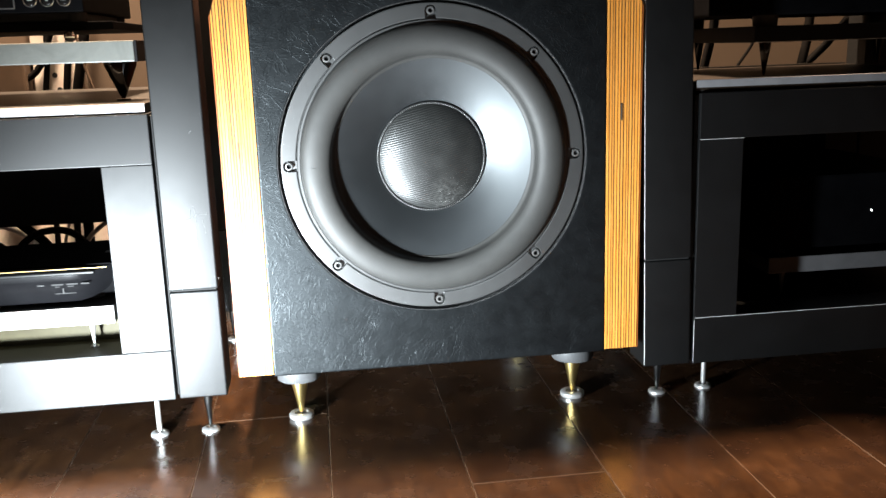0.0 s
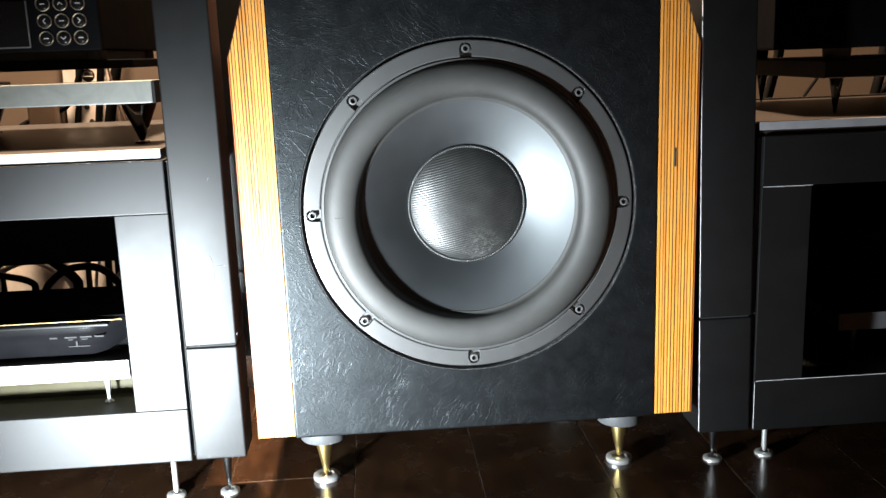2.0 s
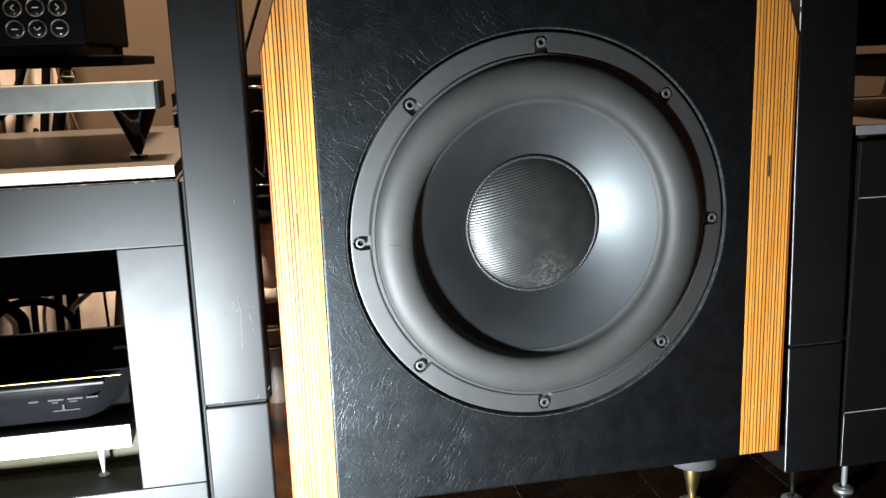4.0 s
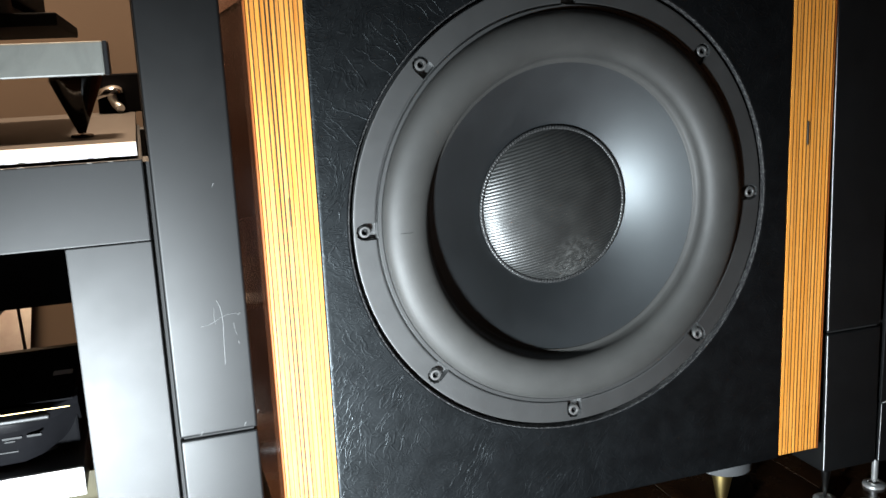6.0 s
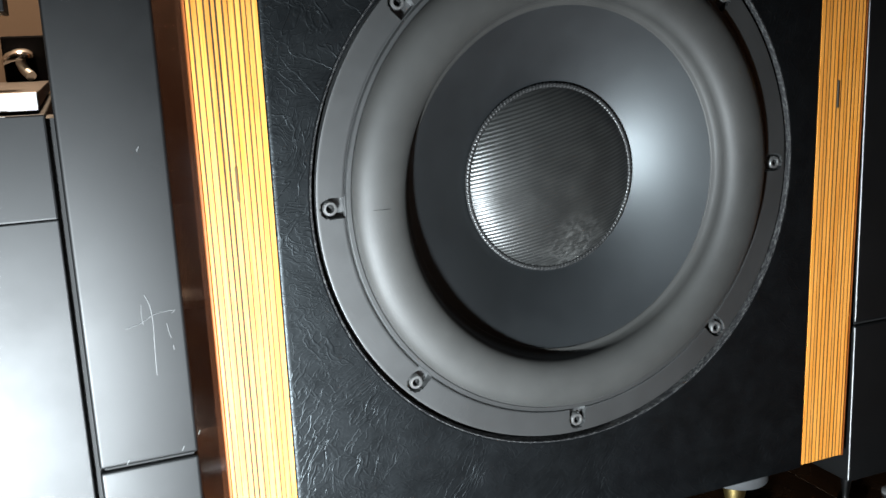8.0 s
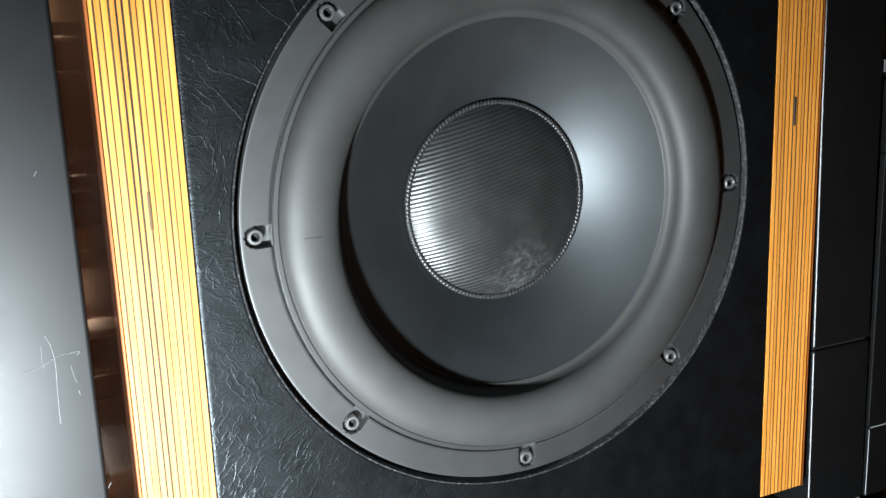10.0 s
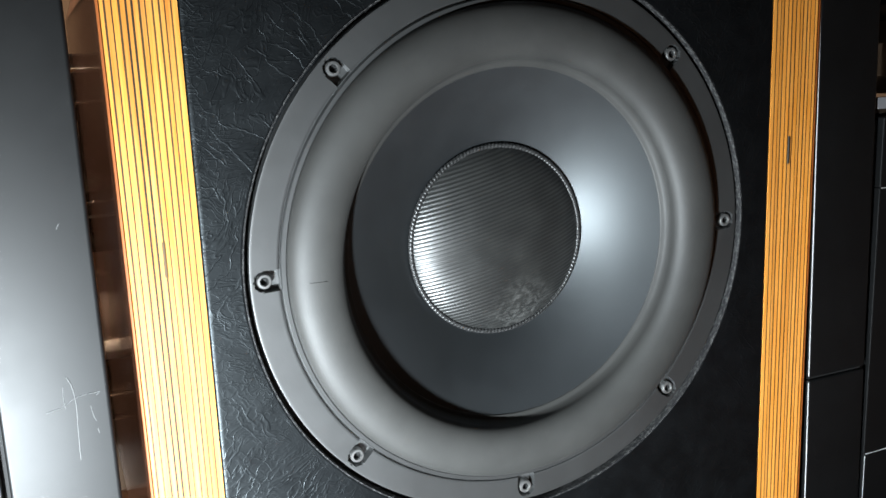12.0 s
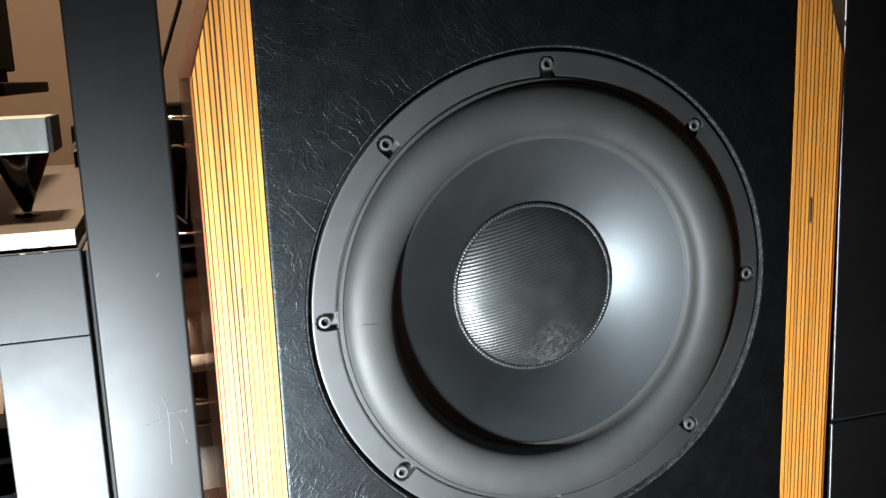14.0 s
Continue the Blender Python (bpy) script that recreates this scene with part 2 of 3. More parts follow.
def cut_edge():
    """Frayed raw edge where the covering was cut round the driver."""
    m = Mat("raw_cut_edge", (0.05, 0.05, 0.05), 0.6)
    v = m.coords()
    m.colour(m.mix(m.grey(m.noise(420, 5, 0.7, v), 0, 1, 0.48, 0.70), (0.006, 0.006, 0.007), (0.10, 0.10, 0.097)))
    m.bump(m.noise(500, 4, 0.7, v), 0.6, 0.001)
    return m.m


M_CUT = cut_edge()


# ---- building helpers ----
def mesh_of(name, bm, material, smooth=None):
    me = bpy.data.meshes.new(name)
    bmesh.ops.recalc_face_normals(bm, faces=bm.faces)
    bm.to_mesh(me)
    bm.free()
    me.materials.append(material)
    if smooth is not None:
        me.polygons.foreach_set("use_smooth", [True] * len(me.polygons))
        me.set_sharp_from_angle(angle=radians(smooth))
    return me


def part(name, bm, material, parent=None, label="", smooth=None, m=None):
    ob = new(name, mesh_of(name, bm, material, smooth))
    if parent is not None:
        ob.parent = parent
    if m is not None:
        ob.matrix_basis = m
    if label:
        tagged(ob, label)
    return ob


def thing(name, label, category, group="", at=(0, 0, 0), kind=""):
    ob = new(name)
    ob.empty_display_size = 0.02
    ob.location = at
    return tagged(ob, label, category, group, kind)


def box(x0, x1, y0, y1, z0, z1, bevel=0.0, segments=2, lean=0.0, bm=None):
    bm = bm or bmesh.new()
    got = bmesh.ops.create_cube(bm, size=1)["verts"]
    for v in got:
        v.co = ((x0 + x1) / 2 + v.co.x * (x1 - x0), (y0 + y1) / 2 + v.co.y * (y1 - y0), (z0 + z1) / 2 + v.co.z * (z1 - z0))
    if bevel:
        edges = list({e for v in got for e in v.link_edges})
        bmesh.ops.bevel(bm, geom=edges, offset=bevel, segments=segments, affect="EDGES", profile=0.6)
    if lean:
        for v in bm.verts:
            v.co.x -= lean * v.co.z
    return bm


def lathe(profile, seg=64, axis="z", at=(0, 0, 0), bm=None):
    """A turned form. profile: (radius, height) along the axis; axis 'z' or 'y'."""
    bm = bm or bmesh.new()
    rows = []
    for r, h in profile:
        row = []
        for k in range(1 if r < 1e-6 else seg):
            a = 2 * math.pi * k / seg
            c, s = r * math.cos(a), r * math.sin(a)
            p = (c, s, h) if axis == "z" else (c, h, s)
            row.append(bm.verts.new([p[i] + at[i] for i in range(3)]))
        rows.append(row)
    for a, b in zip(rows, rows[1:]):
        if len(a) == 1 and len(b) == 1:
            continue
        for k in range(seg):
            n = (k + 1) % seg
            if len(a) == 1:
                bm.faces.new((a[0], b[n], b[k]))
            elif len(b) == 1:
                bm.faces.new((a[k], a[n], b[0]))
            else:
                bm.faces.new((a[k], a[n], b[n], b[k]))
    return bm


def prism(points, y0, y1, bm=None):
    """An outline in x and z, drawn out along y."""
    bm = bm or bmesh.new()
    a = [bm.verts.new((x, y0, z)) for x, z in points]
    b = [bm.verts.new((x, y1, z)) for x, z in points]
    bm.faces.new(a)
    bm.faces.new(b[::-1])
    for k in range(len(points)):
        n = (k + 1) % len(points)
        bm.faces.new((a[k], b[k], b[n], a[n]))
    return bm


def tube(points, r, seg=10, bm=None):
    """A round cable through points, smoothed by Catmull-Rom."""
    bm = bm or bmesh.new()
    pts = [Vector(p) for p in points]
    pts = [2 * pts[0] - pts[1]] + pts + [2 * pts[-1] - pts[-2]]
    path = []
    for k in range(1, len(pts) - 2):
        p0, p1, p2, p3 = pts[k - 1:k + 3]
        for j in range(8):
            u = j / 8
            path.append(0.5 * (2 * p1 + (p2 - p0) * u + (2 * p0 - 5 * p1 + 4 * p2 - p3) * u * u + (3 * p1 - p0 - 3 * p2 + p3) * u ** 3))
    path.append(pts[-2])
    rows = []
    for k, p in enumerate(path):
        d = (path[min(k + 1, len(path) - 1)] - path[max(k - 1, 0)]).normalized()
        u = d.cross(Vector((0.3, 0.9, 0.31))).normalized()
        w = d.cross(u)
        rows.append([bm.verts.new(p + r * (math.cos(a) * u + math.sin(a) * w)) for a in (2 * math.pi * i / seg for i in range(seg))])
    for a, b in zip(rows, rows[1:]):
        for k in range(seg):
            n = (k + 1) % seg
            bm.faces.new((a[k], a[n], b[n], b[k]))
    bm.faces.new(rows[0][::-1])
    bm.faces.new(rows[-1])
    return bm


# ---- the room ----
FLOOR = -0.005
BACK = 0.62
part("floor", box(-3.5, 3.5, -5.6, BACK + 0.1, FLOOR - 0.09, FLOOR - 0.010), M_JOINT)
floor = bpy.data.objects["floor"]
tagged(floor, "dark brown laminate plank floor with a glossy finish", "floor", kind="structure")
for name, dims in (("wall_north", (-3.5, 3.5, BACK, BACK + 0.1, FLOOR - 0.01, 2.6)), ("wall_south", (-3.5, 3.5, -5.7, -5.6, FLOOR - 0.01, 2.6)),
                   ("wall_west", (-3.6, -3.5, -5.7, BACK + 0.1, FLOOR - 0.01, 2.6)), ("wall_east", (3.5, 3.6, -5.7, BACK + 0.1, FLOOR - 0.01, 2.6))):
    tagged(part(name, box(*dims), M_WALL if name == "wall_north" else M_DIM), "plain wall, beige behind the racks, darkened out of view", "wall", kind="structure")
tagged(part("ceiling", box(-3.6, 3.6, -5.7, BACK + 0.1, 2.6, 2.7), M_DIM), "plain ceiling out of view, darkened against bounced light", "ceiling", kind="structure")

# ---- the subwoofer ----
CZ = 0.352
FRONT = -0.002
BAF_L, BAF_R, BAF_B, BAF_T = -0.2235, 0.2265, 0.076, 0.66


def baffle_mesh():
    """The front board with the round opening and the stepped seat of the driver."""
    bm = bmesh.new()
    angles = sorted([2 * math.pi * k / 160 for k in range(160)] + [math.atan2(z - CZ, x) % (2 * math.pi) for x in (BAF_L, BAF_R) for z in (BAF_B, BAF_T)])

    def edge(a, inset):
        c, s = math.cos(a), math.sin(a)
        reach = []
        if abs(c) > 1e-9:
            reach.append(((BAF_R - inset if c > 0 else BAF_L + inset)) / c)
        if abs(s) > 1e-9:
            reach.append(((BAF_T - inset if s > 0 else BAF_B + inset) - CZ) / s)
        d = min(reach)
        return d * c, CZ + d * s

    def ring(r, y):
        return [bm.verts.new((r * math.cos(a), y, CZ + r * math.sin(a))) for a in angles]

    rows = [[bm.verts.new((x, y, z)) for x, z in (edge(a, inset) for a in angles)] for inset, y in ((0, 0.07), (0, FRONT + 0.0012), (0.0004, FRONT + 0.0004), (0.0012, FRONT), (0.0030, FRONT))]
    rows += [ring(0.2016, FRONT), ring(0.2005, FRONT), ring(0.1995, FRONT + 0.0006), ring(0.1990, FRONT + 0.002), ring(0.1990, 0.009), ring(0.176, 0.009), ring(0.176, 0.07)]
    for a, b in zip(rows, rows[1:]):
        for k in range(len(angles)):
            n = (k + 1) % len(angles)
            bm.faces.new((a[k], a[n], b[n], b[k]))
    return bm


sub = thing("subwoofer", "large black leather-covered subwoofer with lacquered plywood sides on brass cone feet", "subwoofer", at=(0, 0, 0))
part("front_baffle", baffle_mesh(), M_LEATHER, sub, "black creased leatherette front board", smooth=40)
part("cabinet_body", box(BAF_L + 0.0005, BAF_R - 0.0005, 0.070, 0.46, BAF_B - 0.002, BAF_T - 0.002, 0.002), M_LEATHER, sub)


edge = [(0.1988, 0.0085), (0.1986, -0.0010), (0.1992, -0.0022), (0.2000, -0.0023), (0.2003, -0.0016), (0.1999, 0.0000), (0.1999, 0.0085), (0.1988, 0.0085)]
part("cut_edge", lathe(edge, 240, "y", (0, 0, CZ)), M_CUT, sub, "rough grey cut edge of the covering", smooth=40)


def side_panel(name, inner, outer, glue):
    """A thick plywood side: light layers with dark thin ones between, its outer top corner cut slanting."""
    count = 12
    out = 1 if outer > inner else -1
    width = abs(outer - inner)
    pitch = width / count
    root = part(name, box(min(inner, outer) + 0.0008, max(inner, outer) - 0.0008, 0.002, 0.455, 0.081, 0.530), M_GLUE, sub, "honey lacquered plywood side panel")

    def top(depth):
        return min(0.66, 0.536 + (width - depth) / 0.315) if depth > 0.0 else 0.66

    cuts = [0.0] + [pitch * (k + random.uniform(-0.14, 0.14)) for k in range(1, count)] + [width]
    for k in range(count):
        thin = random.uniform(*glue)
        d0, d1 = cuts[k], cuts[k + 1] - thin
        last = k == count - 1
        xs = [inner + out * d0, inner + out * d1]
        pts = [(xs[0], 0.079), (xs[1], 0.079), (xs[1], top(d1)), (xs[0], top(d0))]
        part("ply", prism(pts, FRONT, 0.46), M_PLY, root)
        if not last:
            g = [(xs[1], 0.0791), (xs[1] + out * thin, 0.0791), (xs[1] + out * thin, top(d1 + thin)), (xs[1], top(d1))]
            part("glue_line", prism(g, FRONT + 0.0002, 0.459), M_GLUE, root)
    face = outer + out * 0.0002
    pts = [(face - out * 0.0008, 0.0788), (face, 0.0788), (face, 0.5365), (face - out * 0.0008, 0.5410)]
    part("veneer", prism(pts, FRONT - 0.0001, 0.4602), M_SIDE, root, "red-brown gloss veneer face")
    pts = [(face - out * 0.0008, 0.0786), (face + out * 0.0005, 0.0786), (face + out * 0.0005, 0.5364), (face - out * 0.0008, 0.5400)]
    part("edge_lipping", prism(pts, FRONT - 0.0003, 0.0030), M_LIP, root, "thin orange-brown front edge of the veneer")
    lift = 0.0009
    pts = [(face, 0.5368), (face + out * lift * 0.4, 0.5380), (inner + out * 0.0052, 0.6615), (inner + out * 0.0045, 0.6600), (outer, 0.5364)]
    part("veneer", prism(pts, FRONT + 0.0004, 0.4601), M_SIDE, root, "red-brown veneer on the slanting corner")
    return root


ply_l = side_panel("side_panel", -0.2240, -0.2680, (0.0005, 0.0014))
ply_r = side_panel("side_panel", 0.2270, 0.2735, (0.0009, 0.0016))
for x, z, root in ((-0.2455, 0.375, ply_l), (0.2475, 0.404, ply_r)):
    part("knot", box(x - 0.0013, x + 0.0013, FRONT - 0.0004, 0.01, z - 0.012, z + 0.011, 0.0011, 3), M_GLUE, root, "dark gap in the plywood edge")

# the driver
RS = 0.186
SCREWS = [(RS * math.sin(radians(45 * k)), CZ + RS * math.cos(radians(45 * k)), radians(90 - 45 * k)) for k in range(8)]


def flange_mesh():
    """The metal rim, with a pocket open to the inside round each screw."""
    bm = bmesh.new()
    radii = [(0.1955, 0.0088), (0.1955, 0.0005), (0.1953, 0.0001), (0.1949, 0.0)]
    radii += [(0.1944 - 0.0009 * k, 0.0) for k in range(1, 20)]
    radii += [(0.1766, 0.0002), (0.1762, 0.0016), (0.1756, 0.0016), (0.1752, -0.0006), (0.1746, -0.0012), (0.1722, -0.0012), (0.1716, -0.0006), (0.1712, 0.004)]
    seg = 1440
    rows = []
    for r, y in radii:
        row = []
        for k in range(seg):
            a = 2 * math.pi * k / seg
            near = (math.degrees(math.pi / 2 - a) % 45)
            near = min(near, 45 - near)
            along = r * math.sin(radians(near))
            across = RS - r * math.cos(radians(near))
            inside = math.hypot(along, across) < 0.0066 or (0 < across < 0.0098 and along < 0.0066)
            yy = 0.0062 if inside and y < 0.0011 and 0.1758 < r < 0.1945 else y
            row.append(bm.verts.new((r * math.cos(a), yy, CZ + r * math.sin(a))))
        rows.append(row)
    for a, b in zip(rows, rows[1:]):
        for k in range(seg):
            n = (k + 1) % seg
            bm.faces.new((a[k], a[n], b[n], b[k]))
    return bm


driver = thing("woofer_driver", "round black woofer with a rubber surround and woven dust cap", "loudspeaker driver")
part("rim", flange_mesh(), M_FLANGE, driver, "dark grey powder-coated rim", smooth=35)
C = (0, 0, CZ)
roll = [(0.1722, 0.002)]
for k in range(33):
    a = math.pi * k / 32
    roll.append((0.1523 + 0.0193 * math.cos(a), 0.001 - 0.0138 * math.sin(a) ** 0.85 if 0 < k < 32 else 0.001))
roll += [(0.1322, 0.0030), (0.1314, 0.0048), (0.1302, 0.0060), (0.1284, 0.0066), (0.1277, 0.0072), (0.1275, 0.0085)]
part("surround", lathe(roll, 192, "y", C), M_RUBBER, driver, "half-round black rubber surround", smooth=50)
cone = [(0.1280, 0.0076)] + [(0.1280 - 0.0583 * u, 0.0076 + 0.0322 * u - 0.0022 * math.sin(math.pi * u)) for u in [k / 20 for k in range(1, 21)]]
part("cone", lathe(cone, 192, "y", C), M_CONE, driver, "smooth satin black cone", smooth=50)
cap = [(0.0700 * math.sin(u), 0.0368 - 0.0190 * (math.cos(u) - math.cos(1.22)) / (1 - math.cos(1.22))) for u in [1.22 * k / 24 for k in range(25)]]
cap = [(r * 0.0705 / cap[-1][0], y) for r, y in cap]
part("dust_cap", lathe(cap, 128, "y", C), M_CAP, driver, "domed dust cap with fine slanting ribs", smooth=60)


def braided_ring(radius, depth, thick, strands):
    """A ring of twisted cord: its thickness swells and sinks with each strand."""
    bm = bmesh.new()
    seg = strands * 6
    rows = []
    for k in range(seg):
        a = 2 * math.pi * k / seg
        row = []
        for j in range(10):
            b = 2 * math.pi * j / 10
            r = thick * (1 + 0.13 * math.cos(strands * a + b))
            d = radius + r * math.cos(b)
            row.append(bm.verts.new((d * math.cos(a), depth + r * math.sin(b), CZ + d * math.sin(a))))
        rows.append(row)
    for k in range(seg):
        for j in range(10):
            bm.faces.new((rows[k][j], rows[(k + 1) % seg][j], rows[(k + 1) % seg][(j + 1) % 10], rows[k][(j + 1) % 10]))
    return bm


part("cap_rim", braided_ring(0.0708, 0.0362, 0.0020, 150), M_BRAID, driver, "grey braided ring", smooth=60)
seam = [(-0.1523 - 0.0193 * math.cos(a), 0.0008 - 0.0138 * math.sin(a) ** 0.85, CZ - 0.002) for a in (math.pi * k / 16 for k in range(6, 10))]
part("mould_seam", tube(seam, 0.00018, 6), M_RUBBER, driver, "faint moulding seam across the rubber")
head = [(0.0, 0.0050), (0.0027, 0.0050), (0.0027, 0.0010), (0.0031, 0.0004), (0.0044, 0.0005), (0.0049, 0.0012), (0.0050, 0.0065)]
screw_mesh = None
# black cup stands in for the shade inside each socket
socket_mesh = mesh_of("hex_socket", lathe([(0, 0.0044), (0.0021, 0.0042), (0.00262, 0.0018), (0.00262, 0.0048)], 6, "y"), M_JOINT)
for x, z, a in SCREWS:
    if screw_mesh is None:
        screw_mesh = mesh_of("screw", lathe(head, 24, "y"), M_SCREW, 40)
    s = new("screw", screw_mesh)
    s.parent, s.location = driver, (x, 0, z)
    h = new("hex_socket", socket_mesh)
    h.parent = s

# feet of the subwoofer
for x, y in ((-0.193, 0.051), (0.195, 0.047), (-0.193, 0.40), (0.195, 0.40)):
    foot = part("foot", lathe([(0, 0.0745), (0.0295, 0.0745), (0.0296, 0.0735), (0.0296, 0.0548), (0.0286, 0.0536), (0.0140, 0.0532), (0, 0.0532)], 40, "z", (x, y, 0)), M_SILVER, sub, "silver puck", smooth=40)
    part("cone_spike", lathe([(0, 0.0534), (0.0122, 0.0534), (0.0126, 0.0516), (0.0036, 0.0060), (0.0024, 0.0020), (0, 0.0008)], 32, "z", (x, y, 0)), M_GOLD, foot, "polished brass cone", smooth=40)
    part("foot_disc", lathe([(0, 0.0004), (0.008, 0.0004), (0.0095, 0.0022), (0.0152, 0.0020), (0.0170, 0.0006), (0.0172, FLOOR + 0.001), (0.0165, FLOOR), (0, FLOOR)], 40, "z", (x, y, 0)), M_BRIGHT, foot, "bright metal spike disc", smooth=40)


# ---- the racks ----
def spike_foot(rack, x, y, top, slim):
    """A rack foot: either a slim polished rod or a dark turned spike, on a small disc."""
    if slim:
        f = part("foot", lathe([(0, top), (0.0035, top), (0.0035, 0.0050), (0.0022, 0.0), (0, -0.0020)], 20, "z", (x, y, 0)), M_BRIGHT, rack, "polished steel rod foot", smooth=40)
    else:
        f = part("foot", lathe([(0, top), (0.0085, top), (0.0085, top - 0.006), (0.0062, top - 0.008), (0.0018, 0.0005), (0, -0.0020)], 20, "z", (x, y, 0)), M_GUN, rack, "turned steel spike foot", smooth=40)
    part("foot_disc", lathe([(0, -0.0022), (0.0050, -0.0022), (0.0064, -0.0004), (0.0100, -0.0008), (0.0120, -0.0022), (0.0121, FLOOR), (0, FLOOR)], 32, "z", (x, y, 0)), M_BRIGHT, f, "bright spike disc", smooth=40)


def rack(side, post_in, post_out, stile_in, stile_out, foot_z, rail_z, open_bot, open_top, beam_top, lean, label):
    """An equipment rack: outer posts in two lengths, and an inner frame of flat square tubes, front and rear."""
    r = thing("equipment_rack", label, "rack", "racks beside the subwoofer")
    far = side * 0.905
    xs = lambda a, b: (min(a, b), max(a, b))
    mirror = lambda a: side * (abs(post_in) + 0.905) - a
    for y in (0.0, 0.395):
        for f in (lambda a: a, mirror):
            x0, x1 = xs(f(post_in), f(post_out))
            ln = lean if f(post_in) == post_in else 0.0
            part("lower_post", box(x0, x1, y, y + 0.06, foot_z, 0.1985, 0.0026, 4, ln), M_RACK, r, smooth=50)
            part("upper_post", box(x0, x1, y, y + 0.06, 0.2005, 0.78, 0.0026, 4, ln), M_RACK, r, smooth=50)
            part("post_joint", box(x0 + 0.003, x1 - 0.003, y + 0.003, y + 0.057, 0.198, 0.201, 0, 2, ln), M_JOINT, r)
            x0, x1 = xs(f(stile_in), f(stile_out))
            part("stile", box(x0, x1, y + 0.001, y + 0.06, open_bot + 0.0004, open_top - 0.0004, 0.0009), M_RACK, r)
        a, b = xs(stile_out, mirror(stile_out))
        part("top_beam", box(a, b, y + 0.0005, y + 0.06, open_top, beam_top, 0.0012), M_RACK, r)
        part("bottom_beam", box(a, b, y + 0.0005, y + 0.06, rail_z, open_bot, 0.0012), M_RACK, r)
    for f in (lambda a: a, mirror):
        x0, x1 = xs(f(stile_in), f(stile_out))
        part("side_rail", box(x0, x1, 0.0605, 0.3945, open_top, beam_top - 0.0006, 0.0011), M_RACK, r)
        part("side_rail", box(x0, x1, 0.0605, 0.3945, rail_z, open_bot - 0.0006, 0.0011), M_RACK, r)
        # dark strips added to keep the gaps between posts and frame black
        g0, g1 = xs(f(post_out), f(stile_out))
        for y in (0.008, 0.403):
            part("gap_shade_strip", box(g0 - 0.0015, g1 + 0.0015, y, y + 0.045, foot_z + 0.004, beam_top - 0.003), M_JOINT, r)
    return r


rack_l = rack(-1, -0.2855, -0.3470, -0.4130, -0.3515, 0.0545, 0.0540, 0.1210, 0.3630, 0.4250, 0.0,
              "black satin equipment rack on polished spike feet, brightly lit")
part("back_panel", box(-0.835, -0.355, 0.4605, 0.4700, 0.2130, 0.4245), M_INNER, rack_l, "black back panel")
rack_r = rack(1, 0.2860, 0.3530, 0.4190, 0.3565, 0.0470, 0.0460, 0.1130, 0.3620, 0.4230, 0.017,
              "black satin equipment rack in deep shade, on spike feet")
# black back added to keep this rack's opening dark
part("back_panel", box(0.358, 0.835, 0.4605, 0.4700, 0.0500, 0.4225), M_INNER, rack_r, "black back panel")
part("bottom_panel", box(-0.840, -0.4135, 0.0608, 0.3940, 0.1100, 0.1206), M_OLIVE, rack_l, "olive-brown bottom board")
part("kick_board", box(-0.800, -0.4138, 0.0740, 0.0800, 0.1207, 0.1556, 0.0006), M_OLIVE, rack_l, "olive-brown board under the shelf")
# black panel added to hide the lit floor inside the dark opening
part("bottom_panel", box(0.4195, 0.840, 0.0608, 0.3940, 0.1020, 0.1128), M_INNER, rack_r, "black panel added to darken the shaded rack's bottom")
for x, y, slim in ((-0.382, 0.030, True), (-0.315, 0.031, False), (-0.315, 0.425, False), (-0.382, 0.425, True), (-0.875, 0.031, False), (-0.875, 0.425, False)):
    spike_foot(rack_l, x, y, 0.0550, slim)
for x, y, slim in ((0.317, 0.032, False), (0.390, 0.038, True), (0.317, 0.425, False), (0.390, 0.425, True), (0.875, 0.031, False), (0.875, 0.425, False)):
    spike_foot(rack_r, x, y, 0.0480, slim)

# scratches on the post that stands beside the subwoofer
def scratch(points, r=0.00035):
    part("scratch", tube([(x + 0.0050, -0.00005, z + 0.0075) for x, z in points], r * 0.8, 5), M_SCRATCH, rack_l, "thin pale scratch")


scratch([(-0.3135, 0.303), (-0.3110, 0.296), (-0.3100, 0.285), (-0.3105, 0.272), (-0.3110, 0.258), (-0.3112, 0.250)], 0.00045)
scratch([(-0.3160, 0.297), (-0.3165, 0.290), (-0.3160, 0.284)], 0.0003)
scratch([(-0.3270, 0.283), (-0.3180, 0.285), (-0.3080, 0.290), (-0.2960, 0.291)], 0.0003)
scratch([(-0.3020, 0.283), (-0.3010, 0.276), (-0.3000, 0.273)], 0.0003)
scratch([(-0.2985, 0.289), (-0.2965, 0.2905)], 0.0004)
scratch([(-0.2995, 0.268), (-0.2990, 0.265)], 0.0004)
for x, z in ((-0.3355, 0.1935), (-0.3010, 0.1960), (-0.3085, 0.392), (-0.2900, 0.2050)):
    scratch([(x, z), (x + 0.0008, z + 0.0018), (x + 0.0016, z + 0.003)], 0.0004)

# pale lines painted as the light that the shaded rack's edges catch
for z0, z1 in ((0.050, 0.1965), (0.2025, 0.560), (0.565, 0.775)):
    part("edge_glint", tube([(0.2867 - 0.017 * z + random.uniform(-0.0001, 0.0001), 0.0007, z) for z in [z0 + (z1 - z0) * k / 6 for k in range(7)]], 0.00045, 6), M_GLINT, rack_r, "pale line painted where the edge catches light")
